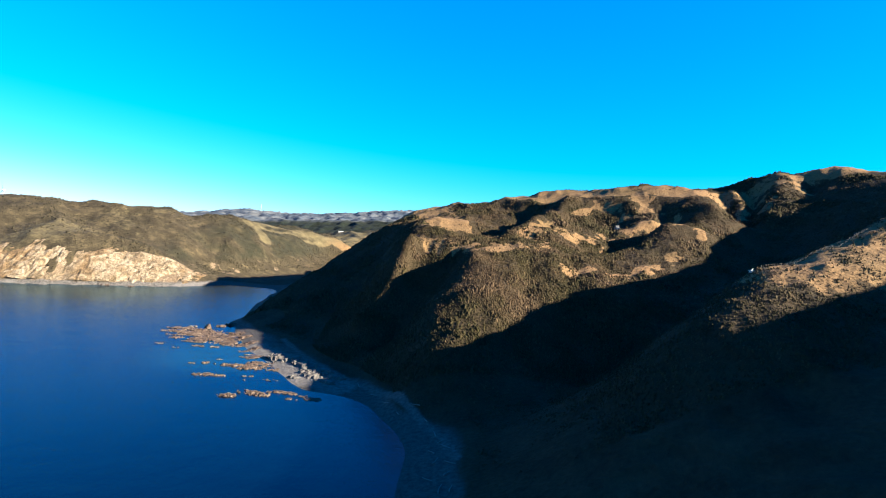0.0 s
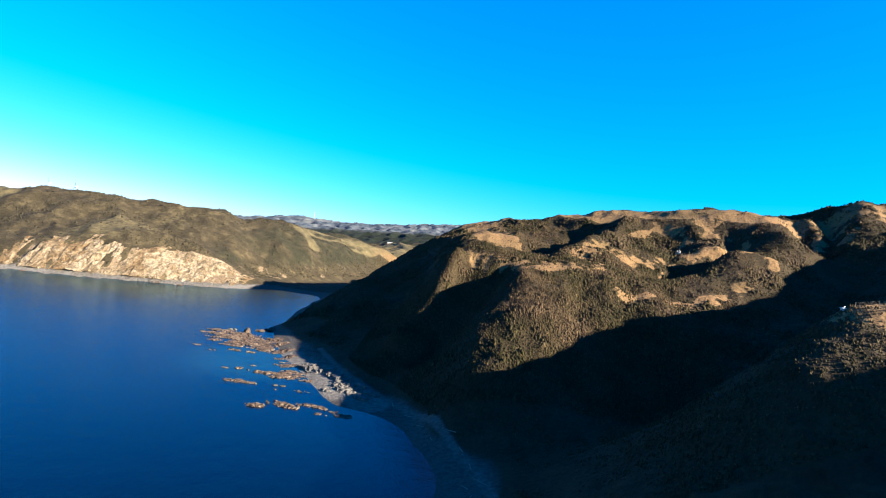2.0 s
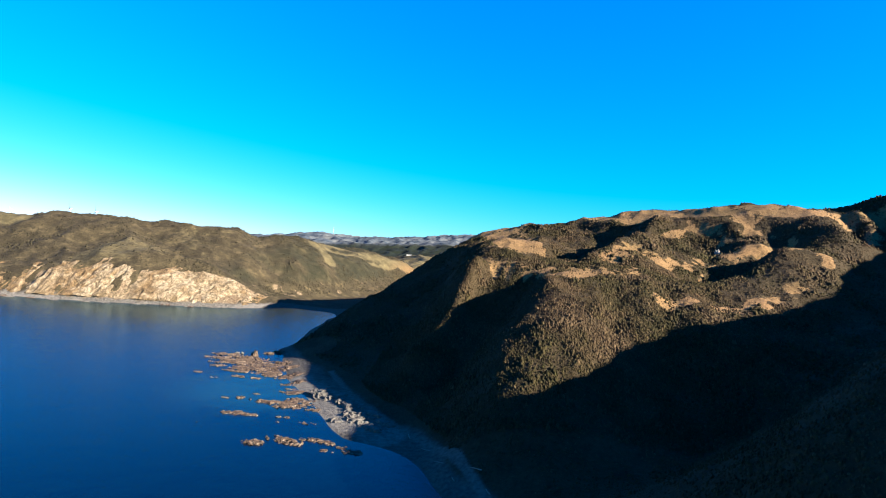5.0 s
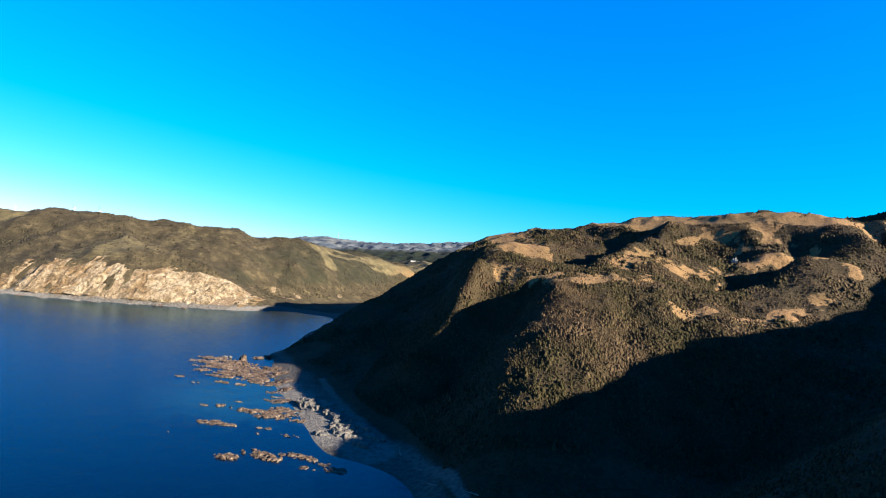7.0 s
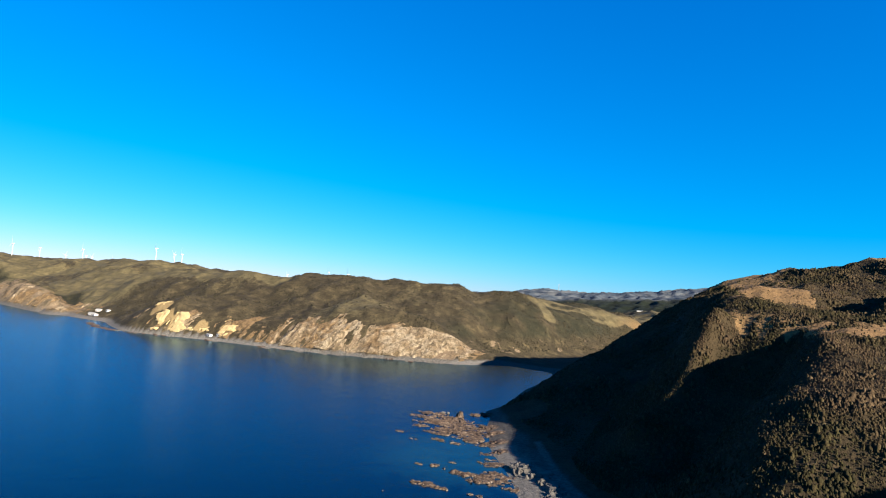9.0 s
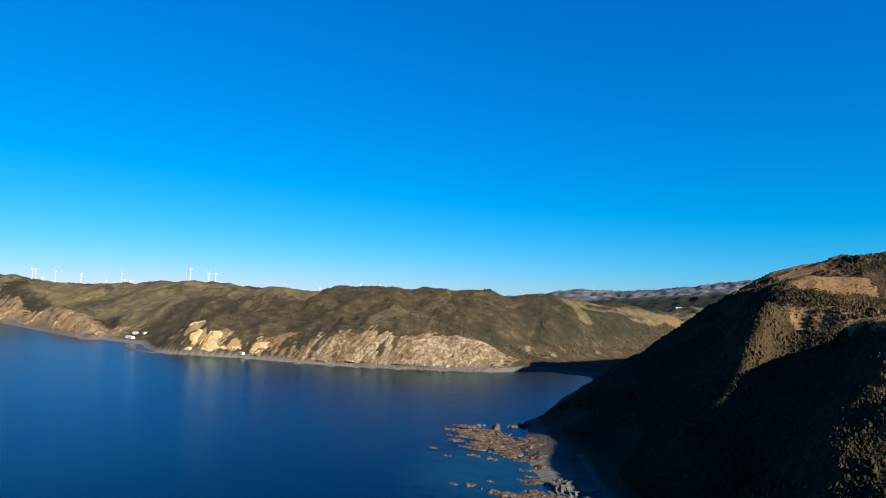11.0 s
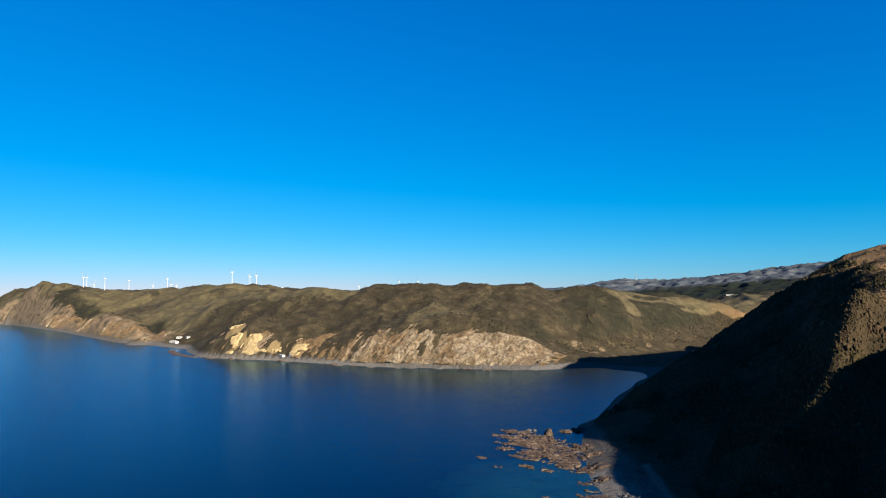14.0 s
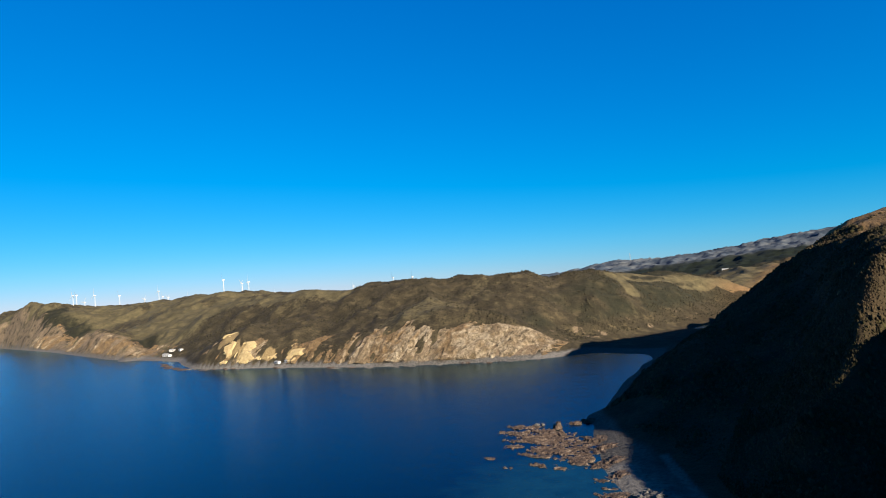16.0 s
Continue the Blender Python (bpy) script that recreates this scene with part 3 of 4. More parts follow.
# dry grass on the near hill: line in plan and half width
SWARDS = [([(-18, 740), (-4, 640), (4, 599), (6, 570)], 25), ([(-36, 530), (-14, 511), (5, 499), (22, 486), (46, 478)], 10), ([(46, 478), (65, 493), (97, 517)], 8),
          ([(73, 542), (92, 560), (105, 570)], 10), ([(114, 563), (123, 555), (145, 559)], 8), ([(156, 586), (162, 575)], 7), ([(153, 648), (172, 657), (193, 645), (198, 631)], 8),
          ([(226, 682), (226, 651), (222, 630)], 13), ([(183, 587), (216, 593), (246, 603)], 5), ([(202, 560), (230, 553), (243, 543)], 6),
          ([(202, 501), (187, 483), (151, 463), (137, 450)], 5), ([(345, 677), (341, 650), (314, 612)], 7), ([(366, 662), (353, 628)], 7),
          ([(381, 681), (397, 680)], 12), ([(411, 684), (405, 648)], 8), ([(107, 451), (116, 462)], 4)]


def zones(x, y, z):
    """Cover of the ground at each place, from 0 to 1."""
    torn = fbm(x, y, 5.5, 2, 43)
    patch, fine, wide = fbm(x, y, 60.0, 4, 31), fbm(x, y, 14.0, 3, 37), fbm(x, y, 210.0, 3, 41)
    grass = step(42, 18, line_away(x, y, SKYLINE) + 24 * patch + 10 * fine + 10 * step(300, 340, x))
    for line, wide in SWARDS:
        grass = np.maximum(grass, step(wide + 4, wide - 3, line_away(x, y, line) + 8 * patch + 12 * fine + 9 * torn))
    grass = np.maximum(grass, step(38, 14, line_away(x, y, [(165, 272), (196, 276), (229, 290), (275, 315), (363, 339)]) + 14 * patch + 6 * fine))
    grass = np.maximum(grass, step(40, 10, line_away(x, y, HILLTOP[4:8]) + 30 * patch) * (z > 60))
    grass = np.maximum(grass, step(34, 14, line_away(x, y, [(-405, 1225), (-385, 1270), (-320, 1360), (-245, 1450)]) + 22 * patch + 5 * fine))
    west = step(1330, 1480, -x + 60 * wide) + step(930, 1010, y + 40 * wide) * step(1130, 1250, -x)
    grass = np.maximum(grass, np.clip(west, 0, 1) * (0.45 + 0.5 * step(-0.3, 0.15, patch + 0.5 * wide)))
    grass = np.maximum(grass, step(18, 9, line_away(x, y, [(-401, 1175), (-368, 1140), (-352, 1122)]) + 10 * patch + 5 * fine))
    grass = np.maximum(grass, step(14, 6, line_away(x, y, [(-390, 1190), (-357, 1225), (-331, 1281), (-280, 1385)]) + 8 * patch + 4 * fine))
    grass = np.maximum(grass, step(1500, 1700, y) * step(2500, 2300, y) * step(-520, -420, x))
    tuft = step(0.16, 0.46, patch + 0.6 * fine) * step(40, 70, z) * np.where(x < -250, 0.35, np.where(y < 800, 0.25, 1.0))
    moor = step(-230, -300, x)
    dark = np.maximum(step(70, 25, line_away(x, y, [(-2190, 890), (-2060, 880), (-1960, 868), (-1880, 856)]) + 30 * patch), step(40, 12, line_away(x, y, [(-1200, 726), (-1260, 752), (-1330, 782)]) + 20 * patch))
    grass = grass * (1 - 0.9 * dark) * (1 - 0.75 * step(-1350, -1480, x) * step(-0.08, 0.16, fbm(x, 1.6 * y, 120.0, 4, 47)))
    olive = step(-0.1, 0.35, 0.8 * wide + 0.7 * patch + 0.3 * fine) * 0.34
    olive = olive * step(-430, -500, x)
    olive = np.maximum(olive, step(110, 20, np.hypot(x + 560, 0.8 * (y - 830)) + 60 * patch) * 0.75)
    scrub = np.clip(1 - grass - 0.8 * tuft - olive * (x < -350), 0, 1)
    shore = line_away(x, y, SHORE_FAR)
    streak = fbm(x, 0.35 * y, 26.0, 4, 55)
    low = step(60, 30, z - 14 * streak)
    rock = step(62, 34, shore - 20 * streak) * low * step(-0.28, 0.12, streak + 0.4 * fine + 0.5 * step(-600, -440, x) - 0.22 * step(-700, -650, x)) * (y > 560) * (x < -370)
    rock = rock * (1 - 0.7 * step(-600, -660, x))
    rock = np.maximum(rock, step(1130, 1200, -x) * step(75, 45, shore + 40 * streak) * 0.55)
    rock = np.maximum(rock, step(9, 4, line_away(x, y, [(184, 604), (186, 616)]) + 4 * fine + 4))
    rock = np.maximum(rock, step(0.2, 0.42, 0.35 * patch + 0.9 * fine) * step(40, 18, z) * (x > -430) * (x < -270) * (y > 850) * (y < 1300) * step(5, 9, z) * 0.55)
    ochre = 0 * x
    for px, py, r in ((-850, 686, 12), (-822, 670, 15), (-800, 674, 14), (-757, 688, 10), (-707, 703, 13)):
        ochre = np.maximum(ochre, step(r + 4, r - 4, np.hypot(x - px, y - py) + 14 * streak + 5 * fine))
    ochre = ochre * step(4, 8, z)
    near = line_away(x, y, SHORE_NEAR)
    sand = step(5.2, 3.6, z + 0.8 * fine) * step(34, 26, np.minimum(near, shore) + 6 * patch)
    track = step(3.4, 1.6, line_away(x, y, TRACK) + 1.2 * fine)
    sand = np.maximum(sand, track)
    shingle = step(16, 9, line_away(x, y, [(-140, 435), (-112, 400), (-86, 362), (-62, 348)]) + 7 * fine) * sand
    shingle = np.maximum(np.maximum(shingle, 0.4 * track), sand * (x < -340))
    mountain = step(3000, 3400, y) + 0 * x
    pine = step(2350, 2500, y + 90 * patch) * step(3350, 3200, y) * step(-1200, -1000, x)
    pine = np.maximum(pine, 0.6 * step(-460, -400, x) * step(-250, -300, x) * step(22, 36, z) * step(1420, 1360, y) * step(840, 880, y) * step(-0.35, 0.05, patch) * scrub)
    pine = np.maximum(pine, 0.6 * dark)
    return {"scrub": scrub, "moor": moor, "rock": rock, "ochre": ochre, "sand": sand, "shingle": shingle, "pine": pine, "mountain": mountain}


def build_ground():
    rows, cols = GX.shape
    verts = np.c_[GX.ravel(), GY.ravel(), GZ.ravel()]
    i, j = np.meshgrid(np.arange(rows - 1), np.arange(cols), indexing="ij")
    k = (j + 1) % cols
    faces = np.stack([i * cols + j, i * cols + k, (i + 1) * cols + k, (i + 1) * cols + j], -1).reshape(-1, 4)
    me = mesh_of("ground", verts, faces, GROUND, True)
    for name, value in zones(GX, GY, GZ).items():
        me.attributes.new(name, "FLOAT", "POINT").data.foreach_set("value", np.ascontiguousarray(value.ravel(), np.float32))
    return tagged(new("ground", me), "dry grass and scrub covered coastal hills above grey beach", "ground", kind="structure")


build_ground()


def build_water():
    n = 96
    a = np.linspace(0, 2 * math.pi, n, endpoint=False)
    rs = np.geomspace(20, 4900, 30)
    verts = [(0, 0, 0)] + [(r * math.sin(t), r * math.cos(t), 0) for r in rs for t in a]
    quads = [(1 + i * n + j, 1 + i * n + (j + 1) % n, 1 + (i + 1) * n + (j + 1) % n, 1 + (i + 1) * n + j) for i in range(len(rs) - 1) for j in range(n)]
    me = bpy.data.meshes.new("water")
    me.from_pydata(verts, [], quads + [(0, 1 + (j + 1) % n, 1 + j) for j in range(n)])
    me.materials.append(WATER)
    return tagged(new("water", me), "calm deep blue sea in a sheltered bay", "sea", kind="structure")


build_water()


# ---- small tools for things ----
def ground_at(x, y):
    return float(height(np.array([float(x)]), np.array([float(y)]))[0])


def box(bm, sx, sy, sz, at=(0, 0, 0), turn=0.0, bevel=0.0):
    r = bmesh.ops.create_cube(bm, size=1.0, matrix=Matrix.Translation(at) @ Matrix.Rotation(turn, 4, "Z") @ Matrix.Diagonal((sx, sy, sz, 1)))
    if bevel:
        edges = {e for v in r["verts"] for e in v.link_edges}
        bmesh.ops.bevel(bm, geom=list(edges), offset=bevel, segments=2, affect="EDGES")


# ---- reef ----
def outcrop(x, y, length, width, turn, tall, seed, mat, label, sunk=1.2, cells=None, holes=0.8, grain=1.0):
    """A wave-cut reef: a ragged rock mound whose foot lies under water or sand."""
    n = cells or int(min(120, max(24, length * 3.4)))
    m = int(max(14, n * width / length))
    u, v = np.meshgrid(np.linspace(-1, 1, n), np.linspace(-1, 1, m))
    lx, ly = u * length / 2 * 1.3, v * width / 2 * 1.3
    c, s = math.cos(turn), math.sin(turn)
    wx, wy = x + lx * c - ly * s, y + lx * s + ly * c
    edge = np.hypot(u, v) * 1.15 + 0.6 * fbm(wx, wy, max(2.5, length / 4), 4, seed) + 0.35 * fbm(wx, wy, 1.7, 2, seed + 1)
    jag = fbm(0.5 * wx + 0.5 * wy, 1.5 * wy - 0.3 * wx, 2.6 * grain, 4, seed + 3, True)
    z = tall * (0.24 + 0.42 * jag + 0.34 * fbm(wx, wy, 1.3 * grain, 2, seed + 9, True)) * step(1.02, 0.62, edge) - sunk * step(0.85, 1.05, edge)
    z = z - holes * tall * step(0.12, 0.32, fbm(wx, wy, max(3.0, length / 5), 3, seed + 5))
    base = max(0.0, ground_at(x, y))
    faces = [(i * n + j, i * n + j + 1, (i + 1) * n + j + 1, (i + 1) * n + j) for i in range(m - 1) for j in range(n - 1)]
    me = mesh_of("rock_outcrop", np.c_[lx.ravel() * c - ly.ravel() * s, lx.ravel() * s + ly.ravel() * c, z.ravel()], faces, mat)
    ob = new("rock_outcrop", me)
    ob.location = (x, y, base)
    return tagged(ob, label, "rock", "reef rocks off the beach")


def build_reef():
    brown, pale, dark = "ragged brown reef rock standing in shallow sea water", "pale jagged rock on the shingle bar", "low rust brown reef ledge awash at the headland"
    for i, (x, y, a, b, turn, h) in enumerate([
            (-205, 478, 34, 26, 0.4, 2.0), (-182, 462, 32, 20, 0.3, 1.9), (-163, 452, 22, 16, 0.5, 1.6), (-222, 484, 18, 12, 0.2, 1.5), (-211, 458, 12, 8, 0.0, 1.3),
            (-234, 483, 8, 5, 0.3, 1.2), (-150, 445, 14, 8, 0.6, 1.3), (-176, 434, 22, 8, 0.1, 1.5), (-186, 434, 7, 4, 0.2, 1.1)]):
        outcrop(x, y, a, b, turn, 0.7 * h, 100 + 7 * i, REEF, dark)
    for i, (x, y, a, b, turn, h) in enumerate([
            (-224, 499, 24, 9, 0.2, 1.5), (-206, 494, 28, 12, 0.1, 1.8), (-190, 484, 26, 12, 0.3, 1.7), (-176, 478, 20, 12, 0.5, 1.5), (-200, 470, 20, 6, 0.1, 1.2),
            (-162, 468, 18, 10, 0.9, 1.3), (-152, 448, 18, 9, 0.9, 1.3), (-187, 448, 24, 6, 0.0, 1.1), (-142, 428, 16, 7, 0.8, 1.2), (-131, 411, 14, 8, 0.8, 1.2),
            (-168, 489, 16, 10, 0.7, 1.2), (-157, 476, 15, 9, 0.9, 1.2), (-146, 455, 15, 8, 1.0, 1.1), (-137, 436, 14, 7, 1.0, 1.1), (-124, 393, 20, 9, 0.2, 1.4)]):
        outcrop(x, y, a, b, turn, 0.8 * h, 500 + 13 * i, REEF, "broad brown reef platform joined to the beach", holes=0.5, grain=1.5)
    outer = [(-136, 383, 17, 9, 0.0, 1.7), (-125, 381, 17, 12, 0.2, 1.7), (-112, 382, 16, 11, -0.3, 1.6), (-149, 355, 8, 6, 0.1, 1.7), (-142, 357, 9, 7, 0.3, 1.7), (-136, 356, 7, 5, 0.2, 1.5), (-117, 317, 9, 6, 0.1, 2.1), (-113, 316, 6, 6, 0.6, 2.2), (-110, 326, 7, 8, 0.4, 2.2), (-104, 325, 8, 8, 0.2, 2.2)]
    middle = [(-98, 322, 9, 6, 0.0, 2.0), (-91, 330, 10, 6, 0.1, 1.6), (-84, 328, 9, 6, 0.2, 1.5), (-213, 434, 6, 4, 0.0, 0.9), (-196, 424, 5, 3, 0.2, 0.8), (-154, 336, 3, 2.5, 0.0, 1.2), (-157, 385, 5, 4, 0.3, 1.4), (-151, 384, 3.5, 3, 0.1, 1.2), (-164, 382, 5, 3, 0.0, 1.1), (-152, 397, 5, 3, 0.2, 1.0)]
    inner = [(-138, 409, 10, 4, 0.1, 1.0), (-138, 417, 7, 3, 0.2, 0.9), (-122, 359, 4, 3, 0.0, 1.2), (-117, 359, 3.5, 3, 0.4, 1.1), (-118, 350, 4, 3, 0.1, 1.2), (-102, 354, 8, 4, 0.0, 1.2), (-80, 318, 7, 4, 0.0, 0.9), (-68, 320, 10, 6, -0.2, 0.9), (-73, 324, 8, 4, 0.1, 0.8)]
    for i, (x, y, a, b, turn, h) in enumerate(outer + middle + inner):
        outcrop(x, y, 1.1 * a, b, turn, 0.68 * h, 300 + 11 * i, REEF, brown)
    for i, (x, y, a, b, turn, h) in enumerate([
            (-113, 410, 9, 6, -0.9, 3.6), (-108, 404, 8, 5, -0.8, 3.0), (-101, 405, 12, 4, -0.9, 2.4), (-92, 391, 12, 4, -0.9, 2.4), (-82, 372, 11, 5, -0.8, 3.2),
            (-77, 364, 8, 5, -0.6, 3.0), (-66, 354, 8, 4, -0.5, 2.0), (-75, 378, 12, 3, -0.8, 2.6), (-67, 366, 11, 3, -0.7, 2.4), (-88, 362, 5, 3, -0.4, 1.8)]):
        outcrop(x, y, 1.9 * a, 2.3 * b, turn, 0.95 * h, 700 + 5 * i, PALE_REEF, pale, sunk=0.8, holes=0.3, grain=6.0)
    # stack and black boulders at the point
    for i, (x, y, a, b, h, mat, label) in enumerate([
            (-204, 504, 7, 6, 6.5, REEF, "tall brown sea stack at the tip of the point"), (-219, 507, 7, 4, 2.0, PALE_REEF, "low pale sea rock beside the stack"),
            (-198, 520, 12, 7, 1.8, REEF, "shaded dark boulder below the headland"), (-191, 527, 14, 8, 2.2, REEF, "shaded dark boulder below the headland")]):
        outcrop(x, y, a, b, 0.3, h, 900 + 3 * i, mat, label, cells=26)
    outcrop(185, 609, 9, 4, 1.45, 6.5, 977, CHALK, "bleached white rock face on the scrub slope", sunk=2.5, cells=30, holes=0.2)
    rnd = random.Random(4)
    for i in range(46):
        k = rnd.uniform(3, 10.0)
        a, b = SHORE_FAR[int(k)], SHORE_FAR[int(k) + 1]
        t = k - int(k)
        x, y = a[0] + (b[0] - a[0]) * t + rnd.uniform(-6, 6), a[1] + (b[1] - a[1]) * t - rnd.uniform(1, 12)
        s = rnd.uniform(3, 9)
        outcrop(x, y, s * 1.5, s, rnd.uniform(-0.4, 0.4), rnd.uniform(0.8, 1.8), 1200 + 9 * i, PALE_REEF if i % 3 else REEF, "small shore rock at the foot of the far cliffs", cells=12)
    for i, (x, y, a, b) in enumerate([(-950, 640, 50, 16), (-985, 652, 40, 14), (-910, 634, 40, 14), (-1020, 665, 34, 12)]):
        outcrop(x, y, a, b, -0.25, 1.5, 1900 + 9 * i, REEF, "flat reef reaching out from the cove", cells=30)


build_reef()


# ---- cliffs across the bay: weathered rock faces between beach and hillside ----
def build_cliff(name, x_from, x_to, lean, seed, label):
    """A broken rock face that follows the shore; where it sinks behind the slope the scrub covers it."""
    xs = np.arange(x_from, x_to, 1.3 if x_from > -1100 else 3.0)
    foot_x, foot_y = np.array(SHORE_FAR)[::-1].T
    foot = np.interp(xs, foot_x, foot_y)
    up = np.linspace(0, 1, 46)
    S, V = np.meshgrid(xs, up)
    inland = 5.0 + 62.0 * V
    wob = 7.0 * fbm(S, 3.0 * inland, 30.0, 3, seed)
    px, py = S + 0.3 * wob, np.interp(S, xs, foot) + inland
    z = height(px, py)
    crag = fbm(S, 0.45 * inland, 21.0, 5, seed + 2, True)
    grit = fbm(S, inland, 5.0, 3, seed + 4)
    reach = fbm(S, 0.3 * inland, 46.0, 3, seed + 6)
    lift = 5.0 * crag + 2.2 * grit + 5.5 * reach - lean - 5.0 * step(34, 54, z + 10 * reach) - 3.0 * step(6, 2, z)
    lift = lift - 1.2 * step(-600, -700, S) + 2.0 * step(40, 15, np.abs(S + 415)) + 1.5 * step(90, 40, np.abs(S + 470))
    lift = lift + 1.8 * fbm(S, 0.22 * inland, 9.0, 3, seed + 8, True)
    lift = np.clip(lift, -3.0, 5.5)
    bare = step(-0.25, 0.3, fbm(S, 0.55 * inland, 24.0, 4, seed + 11) + 0.5 * grit - 0.12 + 0.45 * step(120, 40, np.abs(S + 450)) - 0.16 * step(-560, -640, S))
    bare = np.maximum(bare, step(34, 20, np.hypot(S + 412, 0.8 * (inland - 20))))
    band = fbm(0.5 * S, 2.4 * z, 15.0, 3, seed + 13)
    ochre = 0 * S
    for ox, oy, r in ((-862, 690, 9), (-826, 672, 13), (-802, 674, 12), (-757, 688, 8), (-707, 703, 11)):
        ochre = np.maximum(ochre, step(r + 3, r - 4, np.hypot(0.8 * (px - ox), py - oy) + 13 * band + 5 * grit))
    lift = lift + 5.0 * ochre * step(-0.1, 0.25, crag + 0.4 * grit)
    rows, cols = S.shape
    i, j = np.meshgrid(np.arange(rows - 1), np.arange(cols - 1), indexing="ij")
    faces = np.stack([i * cols + j, i * cols + j + 1, (i + 1) * cols + j + 1, (i + 1) * cols + j], -1).reshape(-1, 4)
    me = mesh_of(name, np.c_[(px + 0.25 * lift).ravel(), (py - 0.8 * lift).ravel(), (z + 0.45 * lift).ravel()], faces, CLIFF)
    me.attributes.new("ochre", "FLOAT", "POINT").data.foreach_set("value", np.ascontiguousarray(ochre.ravel(), np.float32))
    me.attributes.new("bare", "FLOAT", "POINT").data.foreach_set("value", np.ascontiguousarray(bare.ravel(), np.float32))
    return tagged(new(name, me), label, "cliff", kind="structure")


build_cliff("cliff_across_bay", -905, -352, 2.2, 71, "weathered pale brown sea cliff with ochre clay scars")
build_cliff("cliff_beyond_cove", -2150, -1125, 1.2, 83, "grey brown sea cliff beyond the cove")


# ---- scrub: many small crowns, one object for each hillside ----
def crowns(name, x, y, size, squash, seed, mat, label):
    rnd = np.random.RandomState(seed)
    n = len(x)
    z = height(x, y)
    k = 3
    a = np.arange(k) * 2 * math.pi / k
    ring0 = np.stack([np.cos(a), np.sin(a), 0 * a - 0.4], -1)
    ring1 = np.stack([0.66 * np.cos(a + 0.7), 0.66 * np.sin(a + 0.7), 0 * a + 0.65], -1)
    form = np.concatenate([ring0, ring1, [[0, 0, 1.35]]])
    v = form[None] * (1 + 0.5 * (rnd.rand(n, len(form), 1) - 0.5) * 2) + 0.35 * (rnd.rand(n, len(form), 3) - 0.5)
    t = rnd.rand(n) * 6.283
    c, s = np.cos(t)[:, None], np.sin(t)[:, None]
    v = np.stack([v[..., 0] * c - v[..., 1] * s, v[..., 0] * s + v[..., 1] * c, v[..., 2] * squash[:, None]], -1) * size[:, None, None]
    v += np.stack([x, y, z], -1)[:, None]
    tris = []
    for i in range(k):
        j = (i + 1) % k
        tris += [(i, j, k + i), (j, k + j, k + i), (k + i, k + j, 2 * k)]
    f = (np.array(tris)[None] + (np.arange(n) * len(form))[:, None, None]).reshape(-1, 3)
    ob = new(name, mesh_of(name, v.reshape(-1, 3), f, mat, True))
    return tagged(ob, label, "shrubs", kind="stuff")


def scatter(n, seed, x0, x1, y0, y1, low, keep):
    rnd = np.random.RandomState(seed)
    x, y = rnd.uniform(x0, x1, n), rnd.uniform(y0, y1, n)
    z = height(x, y)
    cover = zones(x, y, z)
    want = np.clip(cover["scrub"] * 1.1 - 0.1, np.where(x < -240, 0.0, 0.08 + 0.5 * step(0.1, 0.4, fbm(x, y, 11.0, 3, 95))), 1) * (1 - cover["rock"]) * (1 - cover["sand"]) * (1 - cover["ochre"])
    want = np.where(x < -240, want ** 1.5 * (0.25 + 0.75 * step(-0.15, 0.2, fbm(x, y, 75.0, 3, 33))), want) * np.where(np.hypot(x + 166, y - 520) < 24, 0.0, 1.0)
    gap = fbm(x, y, 13.0, 3, 91)
    want = want * np.where(x < -240, 1.0, 0.4 + 0.6 * step(-0.35, 0.0, gap))
    ok = (z > low) & (rnd.rand(n) < want) & keep(x, y)
    return x[ok], y[ok], rnd


def build_scrub():
    x, y, r = scatter(300000, 11, -225, 470, 200, 790, 6.5, lambda x, y: (np.hypot(x, y) < 830) & (x < 0.80 * y + 40))
    tall = 0.9 + 0.8 * step(0.0, 0.4, fbm(x, y, 70.0, 3, 61)) + 0.9 * step(0.05, 0.45, fbm(x, y, 13.0, 3, 91))
    crowns("near_scrub", x, y, np.clip(np.hypot(x + 20, y - 150) / 420, 0.42, 1) * tall * (0.5 + 0.5 * step(0.15, 0.7, zones(x, y, height(x, y))["scrub"])) * (0.42 + 0.62 * r.rand(len(x)) ** 2), 0.5 + 0.5 * r.rand(len(x)), 5, BUSH, "dense dark olive coastal scrub on the near hill")
    x, y, r = scatter(90000, 13, -95, 150, 320, 560, 6.5, lambda x, y: y > 0 * x)
    crowns("spur_scrub", x, y, (0.36 + 0.5 * r.rand(len(x)) ** 2) * (0.8 + 0.7 * step(0.0, 0.4, fbm(x, y, 9.0, 2, 93))), 0.8 + 0.7 * r.rand(len(x)), 7, BUSH, "low wind-cut scrub on the seaward spur")
    x, y, r = scatter(52000, 15, 60, 350, 200, 360, 9, lambda x, y: x < 0.85 * y + 60)
    crowns("ridge_scrub", x, y, 0.24 + 0.4 * r.rand(len(x)) ** 2, 0.8 + 0.7 * r.rand(len(x)), 9, BUSH, "dark wind-cut scrub on the shaded ridge side")
    x, y, r = scatter(100000, 12, -1350, -240, 700, 1500, 9, lambda x, y: y < 1480 + 0 * x)
    crowns("far_scrub", x, y, 0.8 + 1.3 * r.rand(len(x)) ** 2, 0.45 + 0.4 * r.rand(len(x)), 6, MOOR_BUSH, "brown and olive scrub on the hill across the bay")


build_scrub()


